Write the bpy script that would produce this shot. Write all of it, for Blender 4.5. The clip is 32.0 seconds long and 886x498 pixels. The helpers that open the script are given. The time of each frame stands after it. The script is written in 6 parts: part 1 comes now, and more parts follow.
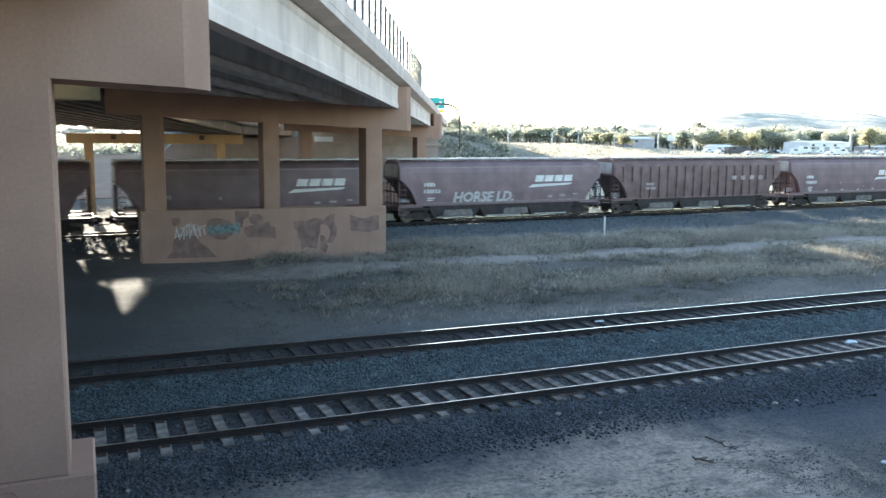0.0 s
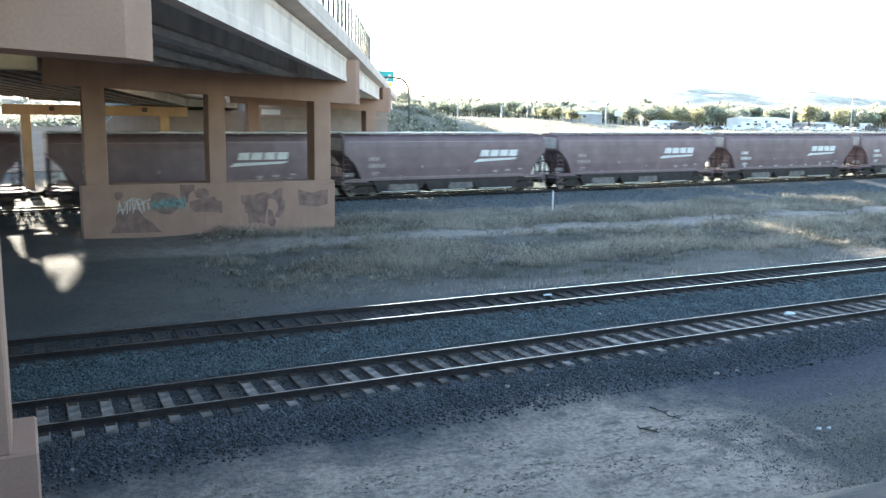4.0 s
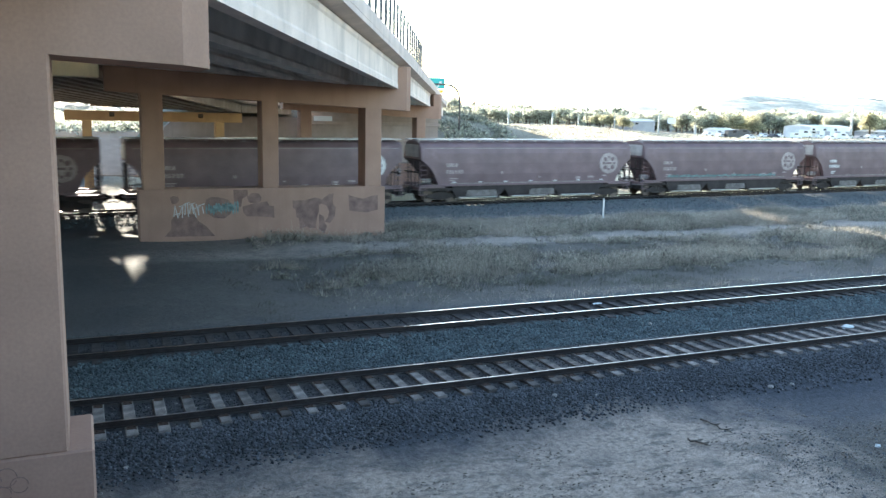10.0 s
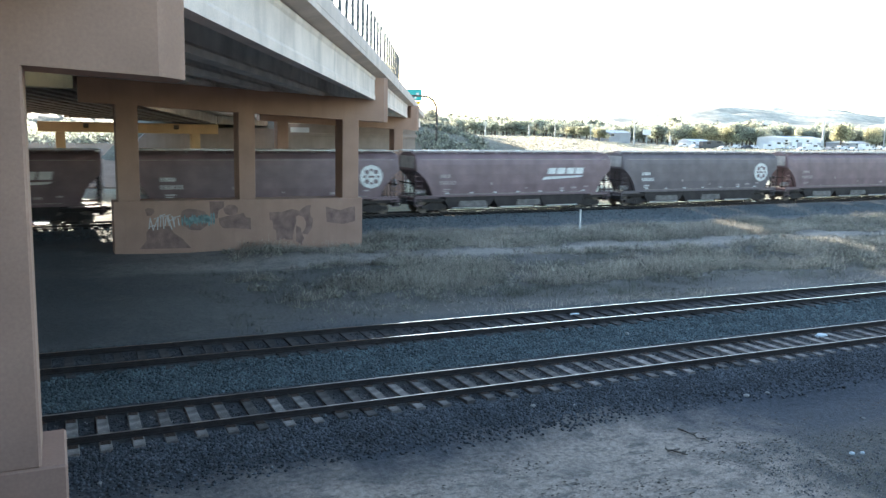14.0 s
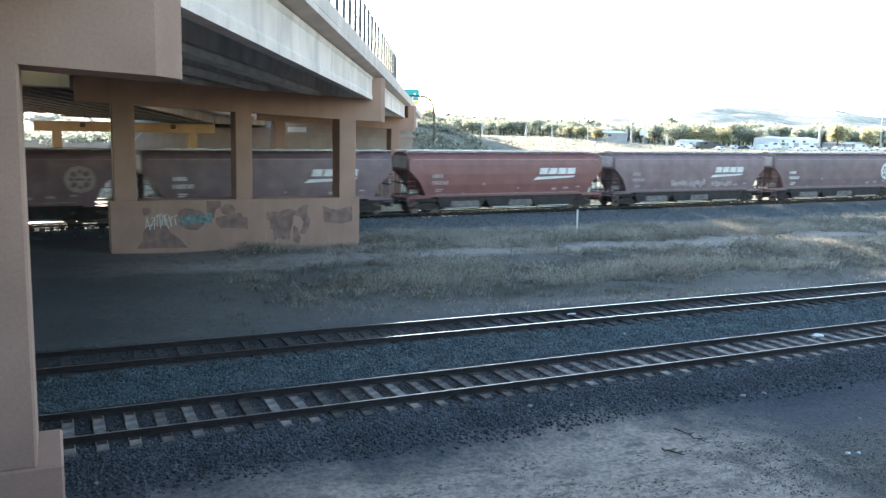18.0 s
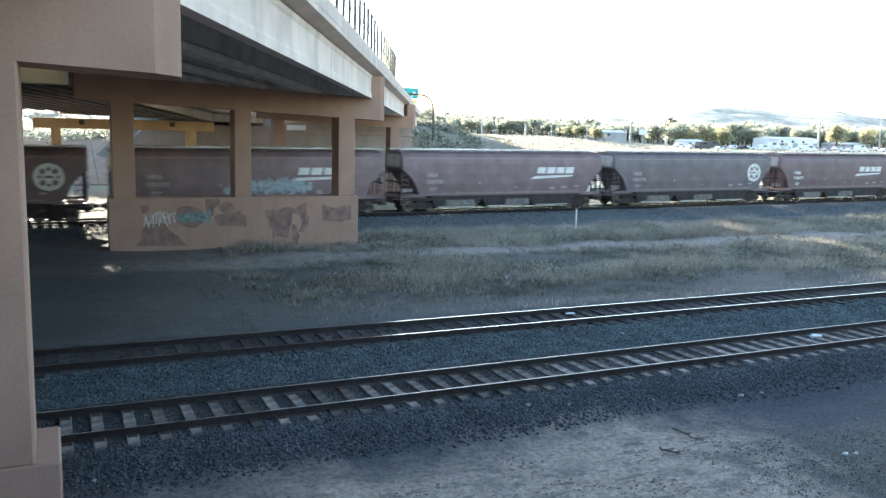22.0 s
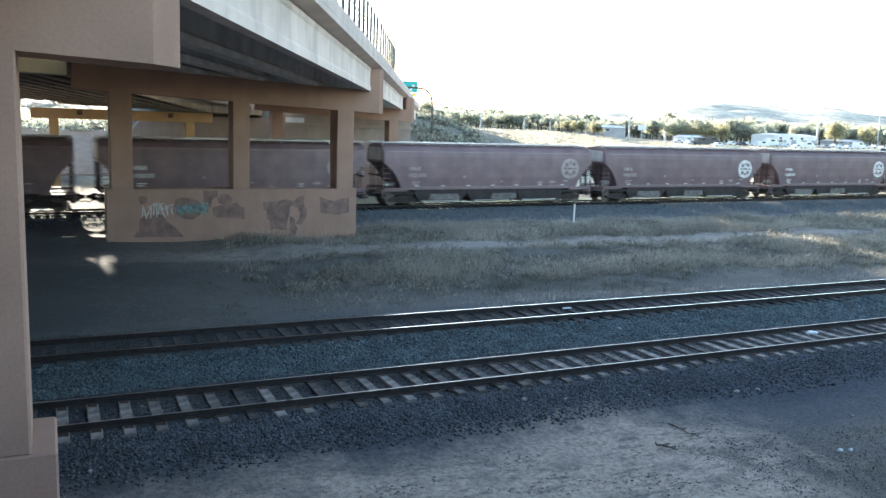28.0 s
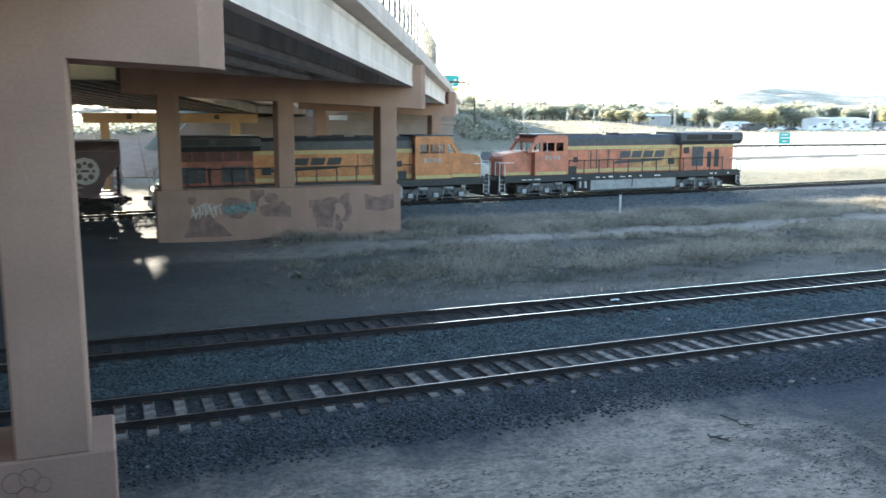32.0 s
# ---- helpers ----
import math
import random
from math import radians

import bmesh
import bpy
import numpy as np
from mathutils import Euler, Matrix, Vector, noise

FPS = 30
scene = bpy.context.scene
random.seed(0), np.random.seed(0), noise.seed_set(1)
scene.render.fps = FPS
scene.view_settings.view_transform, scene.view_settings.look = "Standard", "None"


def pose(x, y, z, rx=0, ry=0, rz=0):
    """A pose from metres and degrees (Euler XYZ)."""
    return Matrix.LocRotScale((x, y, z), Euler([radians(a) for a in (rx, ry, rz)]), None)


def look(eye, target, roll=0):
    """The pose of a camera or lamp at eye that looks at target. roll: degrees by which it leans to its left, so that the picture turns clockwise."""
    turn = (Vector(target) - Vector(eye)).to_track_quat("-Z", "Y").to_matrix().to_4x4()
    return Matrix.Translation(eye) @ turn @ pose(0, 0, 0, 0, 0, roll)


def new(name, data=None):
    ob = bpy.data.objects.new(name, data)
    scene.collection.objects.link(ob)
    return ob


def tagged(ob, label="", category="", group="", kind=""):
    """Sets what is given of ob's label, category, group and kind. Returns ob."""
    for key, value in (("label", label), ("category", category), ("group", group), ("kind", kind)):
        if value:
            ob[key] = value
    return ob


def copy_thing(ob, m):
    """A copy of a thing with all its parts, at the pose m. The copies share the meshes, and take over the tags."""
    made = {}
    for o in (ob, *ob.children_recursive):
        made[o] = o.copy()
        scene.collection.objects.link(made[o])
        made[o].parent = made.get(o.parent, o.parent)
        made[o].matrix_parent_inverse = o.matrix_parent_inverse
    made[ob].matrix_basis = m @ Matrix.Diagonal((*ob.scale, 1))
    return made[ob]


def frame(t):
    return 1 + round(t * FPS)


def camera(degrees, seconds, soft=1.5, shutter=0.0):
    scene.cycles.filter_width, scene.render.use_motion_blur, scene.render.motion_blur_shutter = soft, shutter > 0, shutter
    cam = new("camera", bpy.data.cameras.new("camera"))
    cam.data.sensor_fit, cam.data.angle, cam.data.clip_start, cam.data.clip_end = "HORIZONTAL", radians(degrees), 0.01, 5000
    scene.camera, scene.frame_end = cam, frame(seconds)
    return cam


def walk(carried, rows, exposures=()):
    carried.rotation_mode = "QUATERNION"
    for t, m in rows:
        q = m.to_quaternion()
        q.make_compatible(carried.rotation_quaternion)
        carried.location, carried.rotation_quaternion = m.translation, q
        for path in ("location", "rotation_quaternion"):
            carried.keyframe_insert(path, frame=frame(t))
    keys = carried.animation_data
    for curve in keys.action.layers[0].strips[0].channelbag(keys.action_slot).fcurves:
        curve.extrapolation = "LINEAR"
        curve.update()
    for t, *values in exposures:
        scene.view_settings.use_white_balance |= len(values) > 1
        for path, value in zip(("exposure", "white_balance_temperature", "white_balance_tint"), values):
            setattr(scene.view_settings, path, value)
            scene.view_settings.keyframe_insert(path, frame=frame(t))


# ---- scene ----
cam = camera(56.05, 32.0, soft=1.45, shutter=0.35)
EYE = (0.0, 0.0, 5.97)
PATH = (
    (0.0, 82.27, -0.62, -23.34),
    (0.5, 81.83, -1.01, -21.87),
    (1.0, 81.11, -0.62, -23.06),
    (1.5, 80.41, -0.87, -24.67),
    (2.0, 80.63, -0.72, -25.23),
    (2.5, 80.69, -0.82, -25.46),
    (3.0, 80.65, -0.90, -25.36),
    (3.5, 80.48, -1.03, -26.09),
    (5.5, 81.03, -0.91, -27.40),
    (6.0, 81.10, -0.79, -27.27),
    (6.5, 81.82, -1.10, -27.24),
    (7.0, 81.63, -1.10, -26.47),
    (7.5, 81.41, -1.37, -25.26),
    (8.0, 81.55, -1.15, -24.95),
    (8.5, 81.47, -1.17, -24.66),
    (9.0, 81.00, -1.12, -24.92),
    (9.5, 81.80, -1.13, -23.96),
    (10.0, 80.96, -1.17, -23.36),
    (10.5, 81.01, -1.68, -22.91),
    (11.0, 81.77, -1.50, -23.83),
    (11.5, 82.05, -1.39, -23.33),
    (12.0, 82.06, -0.93, -23.28),
    (12.5, 82.19, -1.49, -23.64),
    (13.0, 82.69, -0.96, -23.87),
    (13.5, 82.16, -1.11, -24.50),
    (14.0, 81.76, -1.18, -24.91),
    (14.5, 81.65, -1.23, -25.12),
    (15.0, 81.23, -1.11, -25.59),
    (15.5, 81.56, -1.38, -25.81),
    (17.5, 81.62, -1.14, -24.96),
    (18.0, 81.76, -1.28, -25.10),
    (18.5, 81.96, -1.25, -25.22),
    (19.0, 81.40, -1.02, -25.30),
    (19.5, 81.73, -1.08, -24.99),
    (20.0, 81.38, -0.82, -25.45),
    (20.5, 81.67, -0.85, -24.92),
    (21.0, 81.85, -1.16, -25.16),
    (21.5, 81.73, -1.23, -25.18),
    (22.0, 81.68, -1.52, -25.15),
    (22.5, 82.42, -2.03, -25.16),
    (23.0, 82.81, -2.08, -25.27),
    (23.5, 82.64, -2.07, -25.42),
    (24.0, 82.61, -2.42, -25.30),
    (24.5, 82.27, -2.24, -25.54),
    (25.0, 81.38, -2.47, -25.23),
    (25.5, 81.68, -2.39, -25.53),
    (27.5, 81.30, -2.14, -25.67),
    (28.0, 81.25, -2.03, -25.23),
    (28.5, 81.24, -2.01, -25.88),
    (29.0, 81.90, -1.82, -26.40),
    (29.5, 81.14, -1.52, -26.92),
    (30.0, 81.53, -1.30, -26.55),
    (30.5, 81.32, -1.18, -26.47),
    (31.0, 81.10, -0.90, -26.93),
    (31.5, 81.42, -1.04, -26.22),
    (32.0, 80.79, -0.36, -22.34),
)
walk(cam, [(t, pose(*EYE, rx, ry, rz)) for t, rx, ry, rz in PATH],
     exposures=[(t, e, 5950, 9) for t, e in ((0.0, 2.35), (1.0, 2.45), (2.0, 2.63), (3.0, 2.62), (6.0, 2.61), (9.0, 2.56), (12.0, 2.53), (13.0, 2.50), (14.0, 2.34), (15.0, 2.44), (19.0, 2.44), (22.0, 2.43), (23.0, 2.14), (24.0, 2.18), (25.0, 2.32), (28.0, 2.34), (30.0, 2.40), (32.0, 2.38))])

# ---- world and sun ----
SUN_ELEV = radians(9.8)
world = bpy.data.worlds.new("sky")
scene.world = world
world.use_nodes = True
wn = world.node_tree.nodes
sky = wn.new("ShaderNodeTexSky")
sky.sky_type, sky.sun_disc = "NISHITA", False
sky.sun_elevation, sky.sun_rotation = SUN_ELEV, radians(-1.7)
sky.air_density, sky.dust_density, sky.ozone_density = 1.0, 0.6, 1.0
thin_haze = wn.new("ShaderNodeHueSaturation")
thin_haze.inputs["Saturation"].default_value = 0.91
world.node_tree.links.new(sky.outputs[0], thin_haze.inputs["Color"])
world.node_tree.links.new(thin_haze.outputs[0], wn["Background"].inputs[0])
wn["Background"].inputs[1].default_value = 0.15
sun = new("sun", bpy.data.lights.new("sun", "SUN"))
sun.data.energy, sun.data.angle, sun.data.color = 4.5, radians(0.53), (1.0, 0.86, 0.66)
SUN_AT = Vector((-0.030, math.cos(SUN_ELEV), math.sin(SUN_ELEV)))
sun.matrix_world = look(SUN_AT * 300, (0, 0, 0))


# ---- materials ----
def mat(name, base, rough=0.8, metal=0.0, vary=0.25, scale=3.0, bump=0.15, fine=40.0, stain=None, emit=0.0, island=False, by_object=0.0):
    """A surface with blotches at a large scale, grain at a small one, and relief."""
    m = bpy.data.materials.new(name)
    m.use_nodes = True
    nt = m.node_tree
    n, l = nt.nodes, nt.links
    b = n["Principled BSDF"]
    b.inputs["Metallic"].default_value = metal
    tc = n.new("ShaderNodeTexCoord")
    big = n.new("ShaderNodeTexNoise")
    big.inputs["Scale"].default_value, big.inputs["Detail"].default_value = scale, 5
    small = n.new("ShaderNodeTexNoise")
    small.inputs["Scale"].default_value, small.inputs["Detail"].default_value = fine, 3
    l.new(tc.outputs["Object"], big.inputs["Vector"])
    l.new(tc.outputs["Object"], small.inputs["Vector"])
    ramp = n.new("ShaderNodeValToRGB")
    dark = stain or tuple(c * (1 - vary) for c in base)
    light = tuple(min(1, c * (1 + vary * 0.6)) for c in base)
    ramp.color_ramp.elements[0].position, ramp.color_ramp.elements[1].position = 0.32, 0.68
    ramp.color_ramp.elements[0].color, ramp.color_ramp.elements[1].color = (*dark, 1), (*light, 1)
    l.new(big.outputs["Fac"], ramp.inputs["Fac"])
    mix = n.new("ShaderNodeMix")
    mix.data_type, mix.blend_type = "RGBA", "MULTIPLY"
    mix.inputs[0].default_value = 1.0
    gr = n.new("ShaderNodeMapRange")
    gr.inputs[1].default_value, gr.inputs[2].default_value = 0.3, 0.7
    gr.inputs[3].default_value, gr.inputs[4].default_value = 1 - vary * 0.8, 1 + vary * 0.3
    l.new(small.outputs["Fac"], gr.inputs[0])
    l.new(ramp.outputs[0], mix.inputs[6])
    l.new(gr.outputs[0], mix.inputs[7])
    out = mix.outputs[2]
    if island or by_object:
        src = n.new("ShaderNodeNewGeometry").outputs["Random Per Island"] if island else n.new("ShaderNodeObjectInfo").outputs["Random"]
        vr = n.new("ShaderNodeMapRange")
        vr.inputs[3].default_value, vr.inputs[4].default_value = (0.35, 1.65) if island else (1 - by_object, 1 + by_object)
        l.new(src, vr.inputs[0])
        m2 = n.new("ShaderNodeMix")
        m2.data_type, m2.blend_type = "RGBA", "MULTIPLY"
        m2.inputs[0].default_value = 1.0
        l.new(out, m2.inputs[6])
        l.new(vr.outputs[0], m2.inputs[7])
        out = m2.outputs[2]
    l.new(out, b.inputs["Base Color"])
    rr = n.new("ShaderNodeMapRange")
    rr.inputs[3].default_value, rr.inputs[4].default_value = max(0.02, rough - 0.12), min(1, rough + 0.12)
    l.new(small.outputs["Fac"], rr.inputs[0])
    l.new(rr.outputs[0], b.inputs["Roughness"])
    if bump:
        bp = n.new("ShaderNodeBump")
        bp.inputs["Strength"].default_value, bp.inputs["Distance"].default_value = bump, 0.02
        l.new(small.outputs["Fac"], bp.inputs["Height"])
        l.new(bp.outputs[0], b.inputs["Normal"])
    return m


def streaked(name, base, streak, rough=0.8, amount=0.6, sx=2.5, sz=0.18):
    """Concrete or paint with dirt that has run down it."""
    m = mat(name, base, rough, vary=0.14, scale=0.7, bump=0.05, fine=22)
    return run_down(m, streak, amount, sx, sz)


def run_down(m, streak, amount=0.6, sx=2.5, sz=0.18):
    """Lays dirt that has run down over a material's colour."""
    nt = m.node_tree
    n, l = nt.nodes, nt.links
    b = n["Principled BSDF"]
    src = b.inputs["Base Color"].links[0].from_socket
    tc = n.new("ShaderNodeTexCoord")
    mp = n.new("ShaderNodeMapping")
    mp.inputs["Scale"].default_value = (sx, sx, sz)
    ns = n.new("ShaderNodeTexNoise")
    ns.inputs["Scale"].default_value, ns.inputs["Detail"].default_value = 1.0, 6
    l.new(tc.outputs["Object"], mp.inputs[0])
    l.new(mp.outputs[0], ns.inputs["Vector"])
    mr = n.new("ShaderNodeMapRange")
    mr.inputs[1].default_value, mr.inputs[2].default_value, mr.inputs[4].default_value = 0.5, 0.75, amount
    l.new(ns.outputs["Fac"], mr.inputs[0])
    mx = n.new("ShaderNodeMix")
    mx.data_type = "RGBA"
    l.new(mr.outputs[0], mx.inputs[0])
    l.new(src, mx.inputs[6])
    mx.inputs[7].default_value = (*streak, 1)
    l.new(mx.outputs[2], b.inputs["Base Color"])
    return m


def leafy(name, base, through_share):
    """Thin leaves and blades: matt, and part of the light comes through from behind."""
    m = mat(name, base, 0.9, 0, 0.3, 0.3, 0, island=True)
    n, l = m.node_tree.nodes, m.node_tree.links
    b = n["Principled BSDF"]
    tr = n.new("ShaderNodeBsdfTranslucent")
    l.new(b.inputs["Base Color"].links[0].from_socket, tr.inputs["Color"])
    mx = n.new("ShaderNodeMixShader")
    mx.inputs[0].default_value = through_share
    l.new(b.outputs[0], mx.inputs[1])
    l.new(tr.outputs[0], mx.inputs[2])
    l.new(mx.outputs[0], n["Material Output"].inputs["Surface"])
    return m


M = {}
M["concrete"] = streaked("tan_concrete", (0.37, 0.230, 0.170), (0.26, 0.158, 0.114), 0.85, 0.35)
M["girder"] = streaked("pale_girder_concrete", (0.75, 0.635, 0.57), (0.42, 0.36, 0.325), 0.8, 0.6, 1.2, 0.5)
M["under"] = mat("shaded_girder_concrete", (0.74, 0.69, 0.64), 0.85, scale=0.8)
M["barrier"] = streaked("barrier_concrete", (0.66, 0.55, 0.495), (0.46, 0.39, 0.35), 0.85, 0.5)
# darker girder concrete for the second overpass
M["under_dark"] = mat("dark_girder_concrete", (0.34, 0.29, 0.24), 0.85, scale=0.8)
# cap concrete made paler and yellower to stand in for sunlight
M["sunlit_yellow"] = streaked("sunlit_yellow_concrete", (0.84, 0.79, 0.58), (0.6, 0.55, 0.4), 0.8, 0.5)
# warm bounced sunlight put into this pier's concrete colour
M["sunlit_ochre"] = streaked("sunlit_ochre_concrete", (0.60, 0.40, 0.21), (0.45, 0.3, 0.17), 0.85, 0.4)
M["dim_concrete"] = streaked("grey_brown_concrete", (0.33, 0.262, 0.232), (0.24, 0.19, 0.165), 0.88, 0.4)
M["paving"] = streaked("slope_paving_concrete", (0.40, 0.29, 0.215), (0.28, 0.2, 0.15), 0.88, 0.4)
M["fence"] = mat("fence_steel", (0.055, 0.07, 0.085), 0.5, 0.3, 0.2)
M["rail_dull"] = mat("dull_rail", (0.46, 0.41, 0.38), 0.42, 0.85, 0.25, 2.0, 0.05)
M["rail_top"] = mat("polished_rail", (0.78, 0.76, 0.74), 0.16, 1.0, 0.10, 2.0, 0.02)
M["rail"] = mat("rusty_rail", (0.032, 0.026, 0.024), 0.75, 0.3, 0.35, 6)
M["tie"] = mat("weathered_tie", (0.188, 0.168, 0.152), 0.9, 0, 0.45, 5, 0.5, 60, by_object=0.6)
M["tie_dark"] = mat("oily_tie", (0.038, 0.033, 0.031), 0.9, 0, 0.4, 5, 0.5, 60, by_object=0.5)
M["plate"] = mat("tie_plate", (0.09, 0.06, 0.045), 0.8, 0.4, 0.3)
M["ballast"] = mat("ballast_stone", (0.080, 0.106, 0.113), 0.9, 0, 0.3, 1.5, 0.3, 50, island=True)
M["ballast_dark"] = mat("oily_ballast_stone", (0.072, 0.079, 0.088), 0.9, 0, 0.3, 1.5, 0.3, 50, island=True)
M["ballast_oily"] = mat("blackened_ballast_stone", (0.040, 0.041, 0.045), 0.9, 0, 0.3, 1.5, 0.3, 50, island=True)
M["pebble"] = mat("pale_pebble", (0.30, 0.29, 0.27), 0.9, 0, 0.3, 4, 0.3, 50)
M["hopper"] = mat("oxide_red_paint", (0.205, 0.136, 0.140), 0.55, 0, 0.22, 0.9, 0.04, 18, by_object=0.14)
M["hopper_red"] = mat("fresh_red_paint", (0.215, 0.085, 0.075), 0.45, 0, 0.15, 0.9, 0.04, 18)
M["hopper_rust"] = mat("rusty_hopper_paint", (0.195, 0.125, 0.115), 0.7, 0, 0.3, 1.2, 0.06, 18)
run_down(M["hopper"], (0.150, 0.102, 0.100), 0.5, 1.6, 0.10)
run_down(M["hopper_red"], (0.16, 0.065, 0.058), 0.5, 1.6, 0.10)
run_down(M["hopper_rust"], (0.13, 0.085, 0.075), 0.6, 2.2, 0.12)
M["roof"] = mat("hopper_roof", (0.30, 0.25, 0.23), 0.45, 0.2, 0.25)
M["pale_steel"] = mat("pale_grey_steel", (0.20, 0.175, 0.16), 0.8, 0.1, 0.4, 2.5)
M["hopper_grey"] = mat("weathered_grey_brown_paint", (0.165, 0.135, 0.138), 0.6, 0, 0.22, 0.9, 0.04, 18)
run_down(M["hopper_grey"], (0.125, 0.10, 0.10), 0.5, 1.6, 0.10)
M["truck"] = mat("grimy_truck_steel", (0.05, 0.04, 0.036), 0.8, 0.2, 0.35)
M["wheel"] = mat("wheel_steel", (0.16, 0.13, 0.11), 0.5, 0.7, 0.3)
M["white"] = mat("white_lettering", (0.68, 0.66, 0.63), 0.6, 0, 0.15, 3, 0)
M["faded"] = mat("faded_lettering", (0.40, 0.33, 0.31), 0.7, 0, 0.25, 3, 0)
M["end_plate"] = mat("sunlit_end_paint", (0.52, 0.48, 0.45), 0.6, 0.1, 0.25, 2.0)
M["galv"] = mat("galvanised_steel", (0.50, 0.50, 0.50), 0.45, 0.7, 0.2)
M["orange"] = mat("orange_paint", (0.55, 0.215, 0.072), 0.45, 0, 0.25, 1.3, 0.03, 9, stain=(0.38, 0.15, 0.06))
M["deep_orange"] = mat("deep_orange_paint", (0.56, 0.19, 0.105), 0.45, 0, 0.25, 1.3, 0.03, 9, stain=(0.38, 0.14, 0.085))
M["yellow"] = mat("yellow_stripe_paint", (0.50, 0.40, 0.17), 0.45, 0, 0.15)
# bridge shade put into the paint of the first locomotive's radiator end
M["shaded_red"] = mat("shaded_red_paint", (0.36, 0.115, 0.07), 0.55, 0, 0.3, 1.4, 0.03, 9, stain=(0.2, 0.07, 0.05))
M["maroon"] = mat("grimy_dark_red_paint", (0.15, 0.058, 0.045), 0.6, 0, 0.3, 2.0)
M["gold"] = mat("golden_orange_paint", (0.55, 0.225, 0.072), 0.5, 0, 0.3, 1.4, 0.03, 11, stain=(0.42, 0.165, 0.06))
M["worn_yellow"] = mat("worn_yellow_paint", (0.52, 0.34, 0.13), 0.6, 0, 0.35, 1.6, 0.03, 14, stain=(0.34, 0.15, 0.07))
M["grime"] = mat("grimy_hopper_steel", (0.050, 0.040, 0.038), 0.8, 0, 0.3, 1.5)
M["black"] = mat("black_paint", (0.025, 0.026, 0.028), 0.5, 0, 0.3)
M["loco_roof"] = mat("dark_roof_paint", (0.060, 0.062, 0.072), 0.5, 0, 0.3)
M["tank"] = mat("grey_fuel_tank", (0.34, 0.34, 0.34), 0.5, 0.2, 0.2)
M["sideframe"] = mat("silver_truck_frame", (0.12, 0.12, 0.125), 0.6, 0.3, 0.35, 4)
M["fitting"] = mat("worn_pale_fitting", (0.42, 0.42, 0.41), 0.55, 0.3, 0.3, 5)
M["pane"] = mat("clear_cab_glass", (0.9, 0.93, 0.93), 0.05, 0, 0.02, 3, 0)
M["pane"].node_tree.nodes["Principled BSDF"].inputs["Transmission Weight"].default_value = 1.0
M["pane"].node_tree.nodes["Principled BSDF"].inputs["IOR"].default_value = 1.05
M["glass"] = mat("cab_glass", (0.02, 0.025, 0.03), 0.06, 0, 0.05, 3, 0)
M["buff"] = mat("graffiti_cover_paint", (0.248, 0.157, 0.131), 0.95, 0, 0.3, 2.5)
M["teal"] = mat("teal_spray_paint", (0.19, 0.28, 0.27), 0.8, 0, 0.5, 4, 0)
M["blue"] = mat("blue_spray_paint", (0.40, 0.46, 0.50), 0.8, 0, 0.4, 5, 0)
M["spray"] = mat("white_spray_paint", (0.54, 0.51, 0.48), 0.8, 0, 0.2, 5, 0)
M["green_sign"] = mat("green_sign_face", (0.02, 0.34, 0.33), 0.4, 0, 0.1)
M["yellow_sign"] = mat("yellow_sign_face", (0.8, 0.55, 0.03), 0.4, 0, 0.1)
M["blade"] = leafy("dry_grass", (0.45, 0.41, 0.345), 0.6)
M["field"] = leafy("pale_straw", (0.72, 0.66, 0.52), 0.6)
M["blade_green"] = leafy("green_weed", (0.15, 0.152, 0.12), 0.35)
# leaf colours raised well above real foliage to stand in for distance haze
M["leaf"] = leafy("hazy_tree_foliage", (0.58, 0.60, 0.50), 0.78)
M["leaf_gold"] = leafy("hazy_autumn_foliage", (0.66, 0.63, 0.44), 0.78)
M["weed_bush"] = leafy("grey_weed_foliage", (0.31, 0.295, 0.245), 0.45)
M["scrub"] = leafy("grey_green_scrub", (0.33, 0.33, 0.26), 0.5)
M["bark"] = mat("bark", (0.15, 0.12, 0.09), 0.95)
M["dark_pole"] = mat("weathered_steel", (0.10, 0.09, 0.08), 0.6, 0.3)
M["pole"] = mat("pale_pole", (0.55, 0.54, 0.52), 0.6)
M["white_wall"] = mat("white_metal_cladding", (0.72, 0.73, 0.75), 0.6, 0, 0.1, 0.3)
M["grey_wall"] = mat("grey_cladding", (0.36, 0.36, 0.38), 0.7, 0, 0.15, 0.3)
M["asphalt"] = mat("old_asphalt", (0.10, 0.10, 0.10), 0.9)
M["trash"] = mat("pale_plastic", (0.62, 0.68, 0.70), 0.4, 0, 0.1)
M["wood"] = mat("dead_branch", (0.10, 0.085, 0.07), 0.9)
M["litter"] = mat("dead_leaves", (0.20, 0.172, 0.145), 0.95, 0, 0.4, 1.0, island=True)
# dry hill colour lightened to stand in for distance haze
M["hills"] = mat("hazy_dry_hills", (0.66, 0.585, 0.46), 0.95, 0, 0.4, 0.010, 0, 0.05)


# ---- building helpers ----
def thing(name, label, category, at=(0, 0, 0), group="", kind=""):
    ob = new(name)
    ob.empty_display_size = 0.3
    ob.matrix_basis = at if isinstance(at, Matrix) else Matrix.Translation(at)
    return tagged(ob, label, category, group, kind)


def mesh_of(name, bm, material, smooth=False):
    bmesh.ops.recalc_face_normals(bm, faces=bm.faces[:])
    me = bpy.data.meshes.new(name)
    bm.to_mesh(me)
    bm.free()
    me.materials.append(material)
    if smooth:
        me.polygons.foreach_set("use_smooth", [True] * len(me.polygons))
    return me


